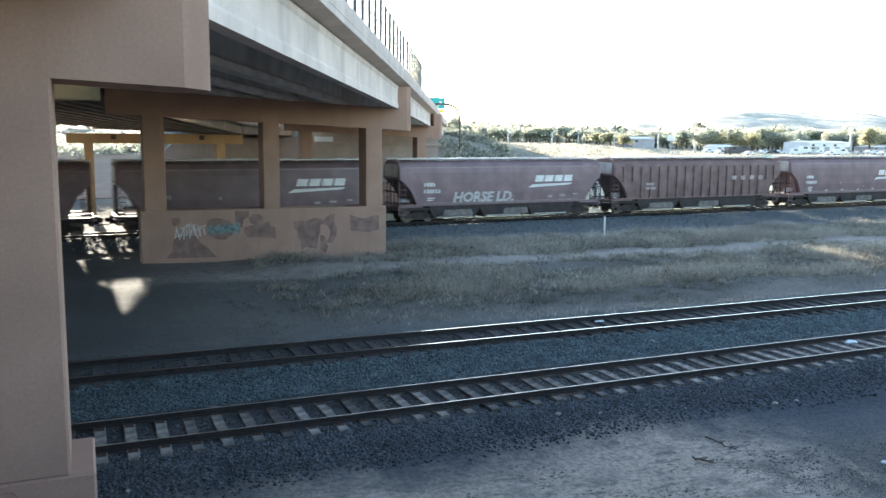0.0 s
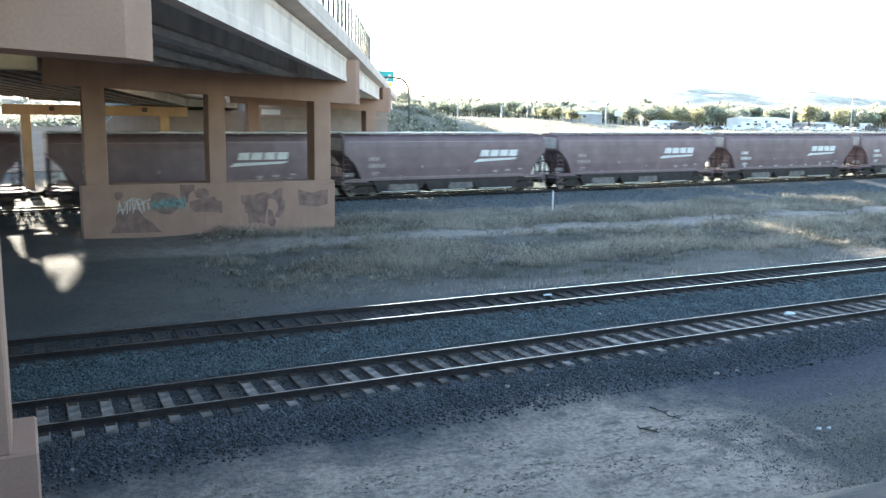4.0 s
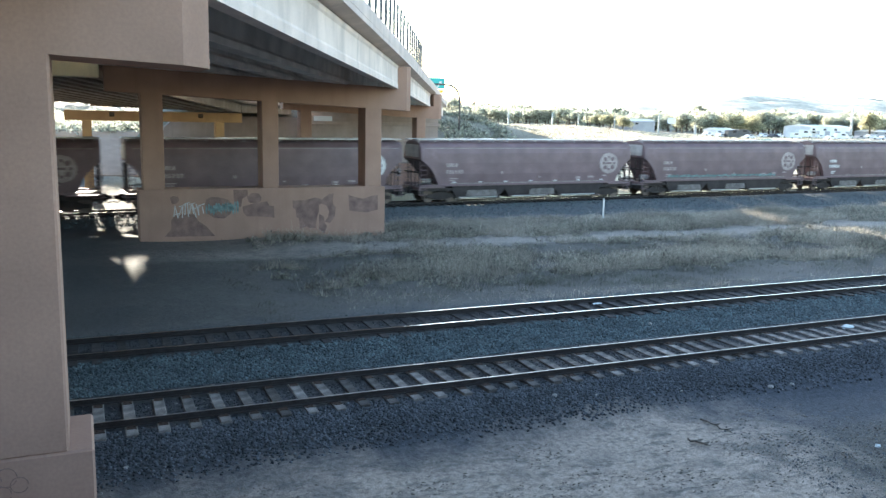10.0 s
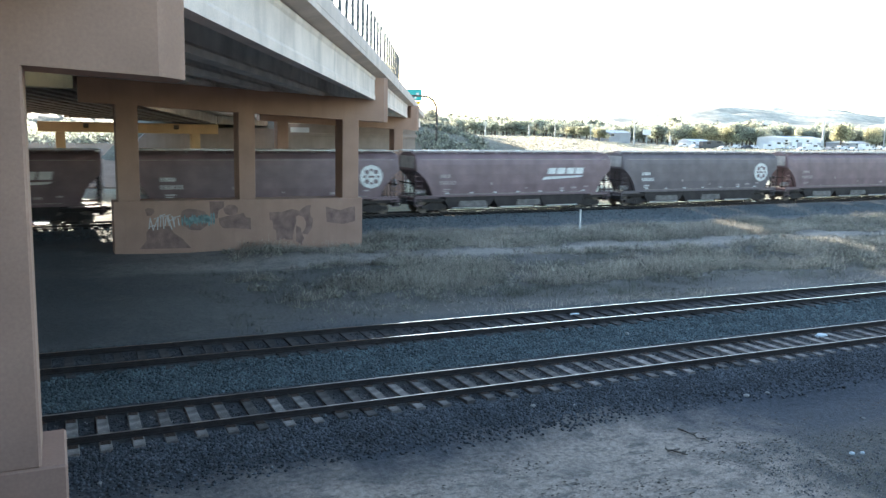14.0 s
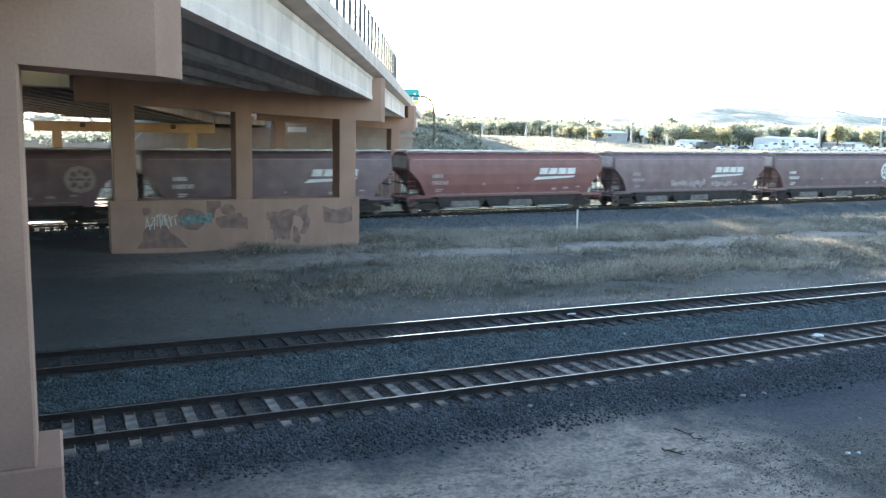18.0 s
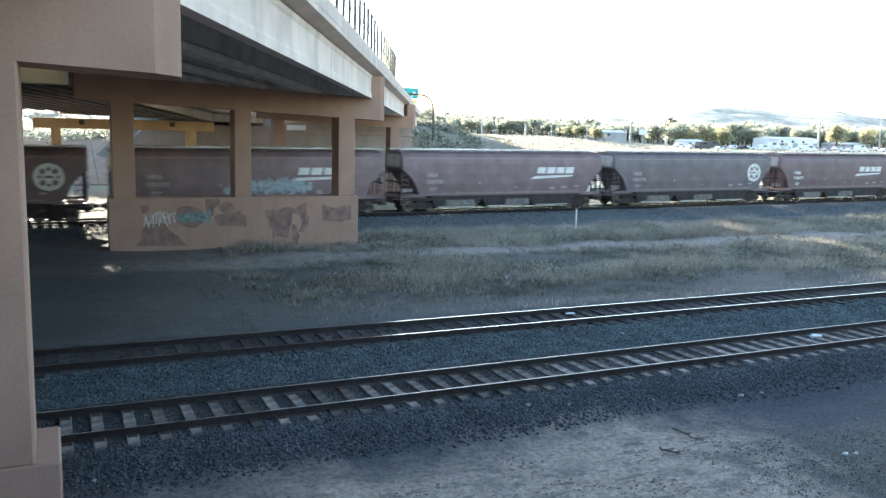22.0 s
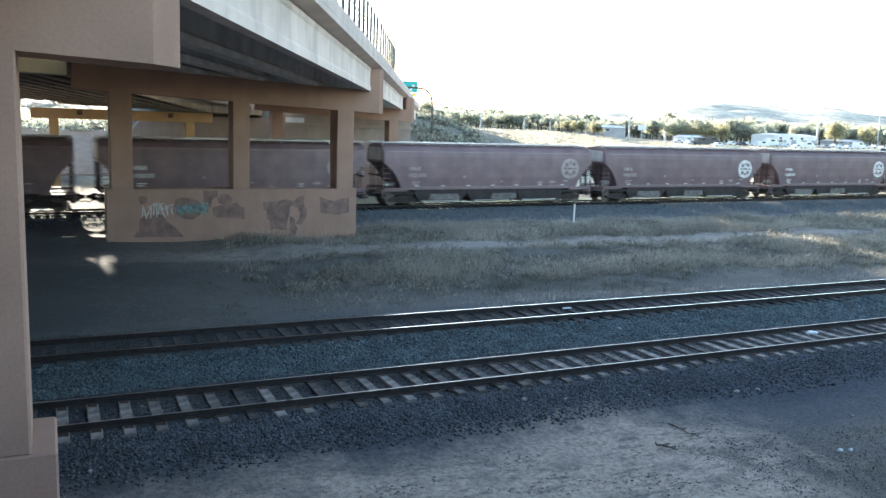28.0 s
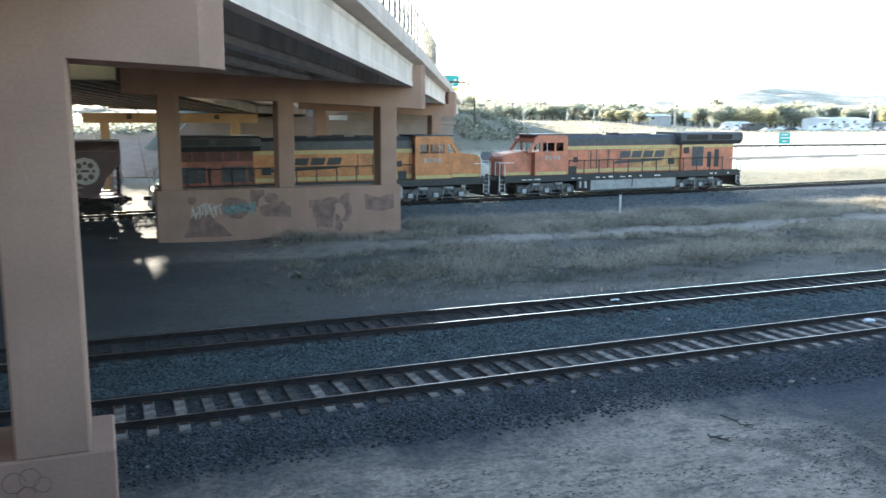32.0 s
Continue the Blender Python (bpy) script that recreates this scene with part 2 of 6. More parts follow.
def part(name, bm, material, parent, label="", at=None, smooth=False):
    """One mesh object under a thing or under a part; bm may be a mesh already made."""
    me = bm if isinstance(bm, bpy.types.Mesh) else mesh_of(name, bm, material, smooth)
    ob = new(name, me)
    ob.parent = parent
    if at is not None:
        ob.matrix_basis = at if isinstance(at, Matrix) else Matrix.Translation(at)
    return tagged(ob, label)


def box(bm, x0, x1, y0, y1, z0, z1, bevel=0.0, m=None):
    r = bmesh.ops.create_cube(bm, size=1.0)
    vs = r["verts"]
    for v in vs:
        v.co = Vector(((x0 + x1) / 2 + v.co.x * (x1 - x0), (y0 + y1) / 2 + v.co.y * (y1 - y0), (z0 + z1) / 2 + v.co.z * (z1 - z0)))
    if bevel:
        es = list({e for v in vs for e in v.link_edges})
        out = bmesh.ops.bevel(bm, geom=es, offset=bevel, segments=1, affect="EDGES")
        vs = list({v for f in out["faces"] for v in f.verts} | {v for v in vs if v.is_valid})
    if m is not None:
        bmesh.ops.transform(bm, matrix=m, verts=vs)
    return bm


def boxed(*a, **k):
    return box(bmesh.new(), *a, **k)


def prism(bm, pts, axis, a, b):
    """A polygon of two coordinates drawn out along an axis (0 x, 1 y, 2 z) from a to b."""
    def at(p, w):
        q = list(p)
        q.insert(axis, w)
        return q
    lo = [bm.verts.new(at(p, a)) for p in pts]
    hi = [bm.verts.new(at(p, b)) for p in pts]
    bm.faces.new(lo)
    bm.faces.new(hi[::-1])
    for i in range(len(pts)):
        j = (i + 1) % len(pts)
        bm.faces.new((lo[i], lo[j], hi[j], hi[i]))
    return bm


def rod(bm, p, q, r, seg=8, r2=None):
    p, q = Vector(p), Vector(q)
    d = q - p
    m = Matrix.Translation((p + q) / 2) @ d.to_track_quat("Z", "Y").to_matrix().to_4x4()
    bmesh.ops.create_cone(bm, cap_ends=True, segments=seg, radius1=r, radius2=r if r2 is None else r2, depth=d.length, matrix=m)
    return bm


def rods(*segs, r=0.02, seg=6):
    bm = bmesh.new()
    for p, q in segs:
        rod(bm, p, q, r, seg)
    return bm


def raw(name, verts, faces, material, smooth=False):
    me = bpy.data.meshes.new(name)
    me.from_pydata([tuple(v) for v in verts], [], [tuple(f) for f in faces])
    me.materials.append(material)
    if smooth:
        me.polygons.foreach_set("use_smooth", [True] * len(me.polygons))
    me.update()
    return me


def many(name, V, F, material):
    """A mesh of many small pieces from arrays of corners and of three-cornered faces."""
    me = bpy.data.meshes.new(name)
    me.vertices.add(len(V))
    me.vertices.foreach_set("co", np.asarray(V, np.float32).ravel())
    F = np.asarray(F, np.int32)
    me.loops.add(F.size)
    me.loops.foreach_set("vertex_index", F.ravel())
    me.polygons.add(len(F))
    me.polygons.foreach_set("loop_start", np.arange(0, F.size, 3, dtype=np.int32))
    me.materials.append(material)
    me.update(calc_edges=True)
    return me



# ---- the lie of the land ----
BRIDGE_DIR = Vector((0.427, 0.904, 0.0)).normalized()
BRIDGE_RIGHT = Vector((BRIDGE_DIR.y, -BRIDGE_DIR.x, 0.0))
PIER_REF = Vector((15.9, 43.0, 0.0))
TRACK_A, TRACK_B = 17.43, 21.88
SECOND_LEFT = -5.5
RAIL_A, RAIL_B, RAIL_C = 0.0, 0.17, -0.10


def main_line(x):
    """The middle of the main line's track: y and the height of its rails at x."""
    return 56.6 + 0.0424 * (x - 37.0), RAIL_C + 0.003 * (x - 37.0)


def steps(v, knots):
    return np.interp(v, [k[0] for k in knots], [k[1] for k in knots])


def land(x, y):
    """Height of the ground, for arrays."""
    x, y = np.asarray(x, float), np.asarray(y, float)
    h = steps(y, [(1.2, 4.3), (9.6, -0.76), (13.2, -0.72), (14.3, -0.64), (15.3, -0.36), (16.0, -0.195), (18.9, -0.185), (19.9, -0.13), (20.5, -0.01), (23.3, -0.005), (24.6, -0.40),
                  (26.5, -0.58), (32.0, -0.60), (39.0, -0.52), (45.0, -0.45), (49.5, -0.72), (51.0, -0.72)])
    c = 56.6 + 0.0424 * (np.clip(x, -150, 400) - 37.0)
    rise = 0.003 * (np.clip(x, -150, 400) - 37.0)
    d = y - c
    bed = steps(d, [(-5.6, -0.72), (-2.3, -0.34), (2.3, -0.34), (5.0, -0.9)]) + rise * np.clip(1 - (np.abs(d) - 2.3) / 4, 0, 1)
    h = np.where(d > -5.6, bed, h)
    # the fill on which the road comes down beyond the main line
    u = (x - PIER_REF.x) * BRIDGE_DIR.x + (y - PIER_REF.y) * BRIDGE_DIR.y
    w = (x - PIER_REF.x) * BRIDGE_RIGHT.x + (y - PIER_REF.y) * BRIDGE_RIGHT.y
    under_second = np.clip((-14.0 - w) / 3.0, 0, 1)
    past_second = np.clip((SECOND_LEFT + 0.391 * (y - 76.0) + 3.0 - x) / 3.0, 0, 1)
    high = steps(y, [(100.5, -0.9), (101.5, 4.8), (109, 7.9), (128, 8.2)])
    low = steps(y, [(92, -0.9), (108, 3.3), (150, 4.6)])
    rise_of_fill = steps(y, [(99, -0.9), (118, 6.0), (128, 7.2)]) * (1 - under_second) + (high + (low - high) * past_second) * under_second
    top = np.minimum(rise_of_fill, steps(u, [(80, 8.2), (90, 7.4), (145, 5.0), (250, 1.5), (330, -0.9)]))
    side = np.where(w > 0.6, (w - 0.6) / 4.0, 0)
    h = np.maximum(h, top - side)
    # the bank at the near end of the bridge, and an added one that closes the yard on the other side, both raised out
    # of view to block skylight
    near = steps(y, [(-16, 8.6), (-2.5, 4.3), (1.2, -2)]) - np.clip((x - 14) / 3, 0, 20)
    h = np.maximum(h, near)
    h = np.maximum(h, np.minimum(steps(x, [(-28, 9.0), (-17, -1)]), steps(y, [(45, 9.0), (50, -2), (64, -2), (72, 9.0)])))
    # the field beyond the road climbs gently, more so towards the fill
    lift = steps(x / np.maximum(y, 1.0), [(0.3, 5.0), (0.5, 4.6), (0.64, 4.5), (0.70, 3.5), (0.78, 2.2), (0.9, 1.7), (1.05, 1.5), (1.3, 1.9), (1.6, 2.0)])
    h = h + lift * np.clip((y - 150) / 90, 0, 1)
    wob = 0.05 * np.sin(x * 0.7 + 1.3 * np.sin(y * 0.31)) + 0.04 * np.sin(y * 0.9 + x * 0.23)
    calm = ((y > 14.5) & (y < 24.5)) | (np.abs(d) < 5)
    return h + np.where(calm, wob * 0.25, wob)


def ground_material():
    m = bpy.data.materials.new("bare_ground")
    m.use_nodes = True
    nt = m.node_tree
    n, l = nt.nodes, nt.links
    b = n["Principled BSDF"]
    b.inputs["Roughness"].default_value = 0.95
    geo = n.new("ShaderNodeNewGeometry")
    sep = n.new("ShaderNodeSeparateXYZ")
    l.new(geo.outputs["Position"], sep.inputs[0])

    def noise_of(scale, detail=4):
        t = n.new("ShaderNodeTexNoise")
        t.inputs["Scale"].default_value, t.inputs["Detail"].default_value = scale, detail
        l.new(geo.outputs["Position"], t.inputs["Vector"])
        return t.outputs["Fac"]

    def math_of(op, a, c):
        t = n.new("ShaderNodeMath")
        t.operation = op
        for i, v in enumerate((a, c)):
            if isinstance(v, (int, float)):
                t.inputs[i].default_value = v
            else:
                l.new(v, t.inputs[i])
        return t.outputs[0]

    wav, mid, fine, grit = noise_of(0.22, 5), noise_of(1.1, 5), noise_of(9.0, 4), noise_of(45.0, 2)
    # wandering edges between the strips of earth, gravel and grass
    yy = math_of("ADD", sep.outputs["Y"], math_of("MULTIPLY", math_of("SUBTRACT", wav, 0.5), 3.2))
    yy = math_of("ADD", yy, math_of("MULTIPLY", math_of("SUBTRACT", mid, 0.5), 1.6))
    ramp = n.new("ShaderNodeValToRGB")
    fac = math_of("DIVIDE", yy, 110.0)
    l.new(fac, ramp.inputs["Fac"])
    dirt, gravel, track = (0.335, 0.278, 0.228), (0.048, 0.053, 0.062), (0.10, 0.108, 0.112)
    bed, between, dark_soil = (0.034, 0.032, 0.033), (0.085, 0.101, 0.104), (0.062, 0.073, 0.084)
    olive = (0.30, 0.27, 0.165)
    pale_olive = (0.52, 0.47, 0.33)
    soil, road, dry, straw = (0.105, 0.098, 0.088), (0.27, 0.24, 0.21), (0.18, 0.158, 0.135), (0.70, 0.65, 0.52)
    bands = [(0.0, dry), (4.0, dry), (7.5, gravel), (9.0, dirt), (13.6, dirt), (15.0, gravel), (16.3, gravel), (17.3, bed), (18.2, bed), (19.3, between), (20.6, between), (21.6, bed), (23.0, bed), (24.0, dark_soil), (27.0, soil), (36.9, soil), (37.9, road), (39.6, road), (40.7, dry), (48.5, dry), (50.2, track), (61.5, track), (64.5, olive), (76.0, olive), (86.0, pale_olive), (106.0, straw)]
    cr = ramp.color_ramp
    for i, (y, c) in enumerate(bands):
        e = cr.elements[i] if i < 2 else cr.elements.new(y / 110.0)
        e.position, e.color = y / 110.0, (*c, 1)
    # patches of dark gravel on the bare earth
    patch = n.new("ShaderNodeMapRange")
    patch.inputs[1].default_value, patch.inputs[2].default_value = 0.50, 0.68
    l.new(mid, patch.inputs[0])
    mx = n.new("ShaderNodeMix")
    mx.data_type = "RGBA"
    l.new(math_of("MULTIPLY", patch.outputs[0], 0.55), mx.inputs[0])
    l.new(ramp.outputs[0], mx.inputs[6])
    mx.inputs[7].default_value = (0.12, 0.112, 0.105, 1)
    flecks = n.new("ShaderNodeTexNoise")
    flecks.inputs["Scale"].default_value, flecks.inputs["Detail"].default_value = 3.6, 8
    flecks.inputs["Roughness"].default_value = 0.72
    drawn = n.new("ShaderNodeMapping")
    drawn.inputs["Scale"].default_value = (0.55, 1.5, 1.0)
    l.new(geo.outputs["Position"], drawn.inputs[0])
    l.new(drawn.outputs[0], flecks.inputs["Vector"])
    fl = n.new("ShaderNodeMapRange")
    fl.inputs[1].default_value, fl.inputs[2].default_value, fl.inputs[4].default_value = 0.53, 0.60, 0.6
    l.new(flecks.outputs["Fac"], fl.inputs[0])
    m5 = n.new("ShaderNodeMix")
    m5.data_type = "RGBA"
    l.new(fl.outputs[0], m5.inputs[0])
    l.new(mx.outputs[2], m5.inputs[6])
    m5.inputs[7].default_value = (0.085, 0.085, 0.08, 1)
    mx = m5
    # a spread of dark gravel over the earth to one side
    gx = math_of("ADD", math_of("SUBTRACT", sep.outputs["X"], 13.5), math_of("MULTIPLY", math_of("SUBTRACT", mid, 0.5), 6.0))
    gx = math_of("ADD", gx, math_of("MULTIPLY", math_of("SUBTRACT", fine, 0.5), 3.0))
    gx = math_of("SUBTRACT", gx, math_of("MULTIPLY", math_of("SUBTRACT", 13.2, sep.outputs["Y"]), -0.35))
    gm = n.new("ShaderNodeMapRange")
    gm.inputs[1].default_value, gm.inputs[2].default_value = -0.5, 1.6
    l.new(gx, gm.inputs[0])
    gy = n.new("ShaderNodeMapRange")
    gy.inputs[1].default_value, gy.inputs[2].default_value, gy.inputs[3].default_value, gy.inputs[4].default_value = 12.9, 13.9, 0.86, 0.0
    l.new(math_of("ADD", sep.outputs["Y"], math_of("SUBTRACT", math_of("MULTIPLY", mid, 2.0), 1.0)), gy.inputs[0])
    m3 = n.new("ShaderNodeMix")
    m3.data_type = "RGBA"
    l.new(math_of("MULTIPLY", gm.outputs[0], gy.outputs[0]), m3.inputs[0])
    l.new(mx.outputs[2], m3.inputs[6])
    m3.inputs[7].default_value = (0.066, 0.066, 0.060, 1)
    mx = m3
    # the spread shoulder of the siding where the bank widens
    bx = n.new("ShaderNodeMapRange")
    bx.inputs[1].default_value, bx.inputs[2].default_value = 11.0, 15.5
    l.new(math_of("ADD", sep.outputs["X"], math_of("MULTIPLY", math_of("SUBTRACT", mid, 0.5), 4.0)), bx.inputs[0])
    by = n.new("ShaderNodeMapRange")
    by.inputs[1].default_value, by.inputs[2].default_value = 12.2, 13.5
    l.new(math_of("ADD", sep.outputs["Y"], math_of("MULTIPLY", math_of("SUBTRACT", wav, 0.5), 2.5)), by.inputs[0])
    b2 = n.new("ShaderNodeMapRange")
    b2.inputs[1].default_value, b2.inputs[2].default_value, b2.inputs[3].default_value, b2.inputs[4].default_value = 15.6, 16.4, 0.95, 0.0
    l.new(sep.outputs["Y"], b2.inputs[0])
    m7 = n.new("ShaderNodeMix")
    m7.data_type = "RGBA"
    l.new(math_of("MULTIPLY", math_of("MULTIPLY", bx.outputs[0], by.outputs[0]), b2.outputs[0]), m7.inputs[0])
    l.new(mx.outputs[2], m7.inputs[6])
    m7.inputs[7].default_value = (0.050, 0.055, 0.066, 1)
    mx = m7
    # the shade under the bridges, put into the ground colour
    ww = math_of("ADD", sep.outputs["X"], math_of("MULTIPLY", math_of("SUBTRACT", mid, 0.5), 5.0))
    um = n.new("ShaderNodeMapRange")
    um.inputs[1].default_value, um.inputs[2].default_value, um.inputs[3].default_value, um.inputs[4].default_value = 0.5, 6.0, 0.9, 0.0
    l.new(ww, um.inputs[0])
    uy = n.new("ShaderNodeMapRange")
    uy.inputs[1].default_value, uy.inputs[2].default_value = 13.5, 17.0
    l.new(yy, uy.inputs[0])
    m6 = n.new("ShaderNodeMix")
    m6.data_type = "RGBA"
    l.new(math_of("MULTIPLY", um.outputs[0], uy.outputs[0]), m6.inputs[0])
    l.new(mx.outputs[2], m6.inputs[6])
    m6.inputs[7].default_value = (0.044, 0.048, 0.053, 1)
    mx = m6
    # scrub on the fill, its colour also darkened for the slope's shade
    sl = n.new("ShaderNodeMapRange")
    sl.inputs[1].default_value, sl.inputs[2].default_value = -0.2, 1.2
    l.new(sep.outputs["Z"], sl.inputs[0])
    sy = n.new("ShaderNodeMapRange")
    sy.inputs[1].default_value, sy.inputs[2].default_value, sy.inputs[4].default_value = 85, 95, 0.9
    l.new(sep.outputs["Y"], sy.inputs[0])
    m4 = n.new("ShaderNodeMix")
    m4.data_type = "RGBA"
    l.new(math_of("MULTIPLY", sl.outputs[0], sy.outputs[0]), m4.inputs[0])
    l.new(mx.outputs[2], m4.inputs[6])
    m4.inputs[7].default_value = (0.165, 0.155, 0.120, 1)
    mx = m4
    sp = n.new("ShaderNodeMapRange")
    sp.inputs[1].default_value, sp.inputs[2].default_value, sp.inputs[3].default_value, sp.inputs[4].default_value = 0.36, 0.64, 0.55, 1.4
    l.new(math_of("ADD", math_of("MULTIPLY", fine, 0.5), math_of("MULTIPLY", grit, 0.5)), sp.inputs[0])
    m2 = n.new("ShaderNodeMix")
    m2.data_type, m2.blend_type = "RGBA", "MULTIPLY"
    m2.inputs[0].default_value = 1.0
    l.new(mx.outputs[2], m2.inputs[6])
    l.new(sp.outputs[0], m2.inputs[7])
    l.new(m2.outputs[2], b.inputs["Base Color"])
    bp = n.new("ShaderNodeBump")
    bp.inputs["Strength"].default_value, bp.inputs["Distance"].default_value = 0.6, 0.04
    l.new(math_of("ADD", math_of("MULTIPLY", grit, 0.5), fine), bp.inputs["Height"])
    l.new(bp.outputs[0], b.inputs["Normal"])
    return m


def build_ground():
    xs = np.concatenate([[-4000, -1500, -600, -250, -120, -70, -45, -30, -20, -14], np.arange(-10, 70, 0.5), np.arange(70, 130, 2.0), [135, 150, 170, 200, 240, 300, 380, 500, 800, 1500, 4000]])
    ys = np.concatenate([[-2000, -300, -60, -20, -6, -2, 0.4], np.arange(1.2, 62, 0.4), np.arange(62, 130, 2.0), [135, 145, 160, 180, 210, 250, 300, 360, 450, 600, 900, 1500, 4500]])
    X, Y = np.meshgrid(xs, ys)
    Z = land(X, Y)
    V = np.stack([X, Y, Z], -1).reshape(-1, 3)
    nx, ny = len(xs), len(ys)
    i = np.arange(ny - 1)[:, None] * nx + np.arange(nx - 1)[None]
    a = i.ravel()
    F = np.concatenate([np.stack([a, a + 1, a + nx + 1], -1), np.stack([a, a + nx + 1, a + nx], -1)])
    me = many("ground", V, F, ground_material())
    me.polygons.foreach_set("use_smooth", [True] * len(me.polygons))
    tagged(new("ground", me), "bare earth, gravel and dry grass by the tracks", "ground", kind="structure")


build_ground()


# ---- tracks ----
def rail_profile():
    return [(-0.065, -0.130), (0.065, -0.130), (0.065, -0.120), (0.012, -0.104), (0.010, -0.042), (0.034, -0.032), (0.034, -0.004), (-0.034, -0.004), (-0.034, -0.032), (-0.010, -0.042), (-0.012, -0.104), (-0.065, -0.120)]


def build_track(name, label, m, x0, x1, spacing, tie_mat, tie_x, plates, lift=0.0, bright=True):
    """Rails and ties along the local x axis, rail tops at z = 0."""
    track = thing(name, label, "railway track", m, kind="structure")
    for s in (-1, 1):
        rail = part("rail", prism(bmesh.new(), [(y + s * 0.7525, z) for y, z in rail_profile()], 0, x0, x1), M["rail"], track)
        part("rail_head", boxed(x0, x1, s * 0.7525 - 0.023, s * 0.7525 + 0.023, -0.008, 0.0), M["rail_top"] if bright else M["rail_dull"], rail, "worn shiny running surface")
    tie = boxed(-0.115, 0.115, -1.22, 1.22, -0.32, -0.134 + lift, bevel=0.012)
    tie_me = mesh_of("tie", tie, tie_mat)
    pl = bmesh.new()
    for s in (-1, 1):
        box(pl, -0.09, 0.09, s * 0.7525 - 0.18, s * 0.7525 + 0.18, -0.138 + lift, -0.122)
        for dx in (-0.05, 0.05):
            for dy in (-0.095, 0.095):
                box(pl, dx - 0.012, dx + 0.012, s * 0.7525 + dy - 0.015, s * 0.7525 + dy + 0.015, -0.13, -0.106)
    pl_me = mesh_of("tie_plates", pl, M["plate"])
    rng = random.Random(name)
    x = tie_x[0]
    while x < tie_x[1]:
        t = part("tie", tie_me, None, track, at=pose(x + rng.uniform(-0.03, 0.03), rng.uniform(-0.06, 0.06), rng.uniform(-0.012, 0.004), 0, 0, rng.uniform(-1.2, 1.2)))
        if plates[0] < x < plates[1]:
            part("tie_plates", pl_me, None, t)
        x += spacing
    return track


build_track("railway_track", "unused siding with weathered timber ties and dull rails", pose(0, TRACK_A, RAIL_A), -60, 400, 0.5872, M["tie"], (-8.70, 110), (-4, 45), bright=False)
build_track("railway_track", "siding with shiny rails and dark ballasted ties", pose(0, TRACK_B, RAIL_B), -60, 400, 0.56, M["tie_dark"], (-6, 70), (-6, -5))
build_track("railway_track", "main line track under the moving freight train", pose(37, main_line(37)[0], RAIL_C, 0, -math.degrees(0.003), math.degrees(0.0424)), -160, 500, 0.56, M["tie_dark"], (-45, 60), (0, 0), 0.0)


def build_ballast():
    """Broken stone round the ties, as one heap of loose stones."""
    rng = np.random.default_rng(5)
    base = np.array([(1, 0, 0), (-1, 0, 0), (0, 1, 0), (0, -1, 0), (0, 0, 1), (0, 0, -1)], float)
    faces = np.array([(0, 2, 4), (2, 1, 4), (1, 3, 4), (3, 0, 4), (2, 0, 5), (1, 2, 5), (3, 1, 5), (0, 3, 5)])

    def scatter(n, xf, yf, size, sink=0.3, keep=None):
        x, y = xf(n), yf(n)
        if keep is not None:
            k = keep(x, y)
            x, y = x[k], y[k]
        n = len(x)
        z = land(x, y)
        s = rng.uniform(size[0], size[1], n)
        V = base[None] * s[:, None, None] * rng.uniform(0.55, 1.2, (n, 6, 1)) + rng.normal(0, 0.12, (n, 6, 3)) * s[:, None, None]
        a = rng.uniform(0, 6.28, n)
        c, q = np.cos(a)[:, None], np.sin(a)[:, None]
        V = np.stack([V[..., 0] * c - V[..., 1] * q, V[..., 0] * q + V[..., 1] * c, V[..., 2] * 0.8], -1)
        V += np.stack([x, y, z + s * sink], -1)[:, None]
        F = faces[None] + (np.arange(n) * 6)[:, None, None]
        return V.reshape(-1, 3), F.reshape(-1, 3)

    def clear(x, y):
        # the spaces between ties are filled, the ties themselves lie bare
        da, db = np.abs(y - TRACK_A), np.abs(y - TRACK_B)
        on_tie = ((da < 1.3) & (np.abs((x + 8.70 + 0.2936) / 0.5872 % 1 - 0.5) < 0.20)) | ((db < 0.70) & (np.abs((x + 6 + 0.28) / 0.56 % 1 - 0.5) < 0.20))
        on_rail = (np.abs(da - 0.7525) < 0.10) | (np.abs(db - 0.7525) < 0.12)
        return ~(on_tie | on_rail)

    along = lambda n: -6 + 62 * rng.beta(1.0, 1.9, n)
    grey = [scatter(60000, along, lambda n: rng.uniform(18.9, 20.9, n), (0.018, 0.056), 0.15, clear),
            scatter(9000, along, lambda n: rng.triangular(23.0, 23.6, 26, n), (0.014, 0.035), 0.15, clear),
            scatter(9000, lambda n: rng.uniform(-5, 75, n), lambda n: rng.uniform(50.5, 55.0, n), (0.03, 0.07), 0.2)]
    dark = [scatter(42000, along, lambda n: rng.triangular(14.6, 15.9, 16.7, n), (0.018, 0.056), 0.15, clear),
            scatter(2600, lambda n: 22 - 9.5 * rng.random(n) ** 0.8, lambda n: rng.triangular(8.5, 11.5, 13.8, n), (0.03, 0.075), -0.45)]
    oily = [scatter(26000, along, lambda n: rng.uniform(16.6, 18.9, n), (0.014, 0.034), 0.1, clear),
            scatter(26000, along, lambda n: rng.uniform(20.8, 23.3, n), (0.014, 0.036), 0.15, clear)]
    pale = [scatter(3800, along, lambda n: rng.uniform(14.5, 21.0, n), (0.008, 0.022), 0.5, clear),
            scatter(3500, lambda n: 21 - 9 * rng.random(n) ** 0.8, lambda n: rng.triangular(8.5, 11.5, 13.6, n), (0.006, 0.02), 0.4)]
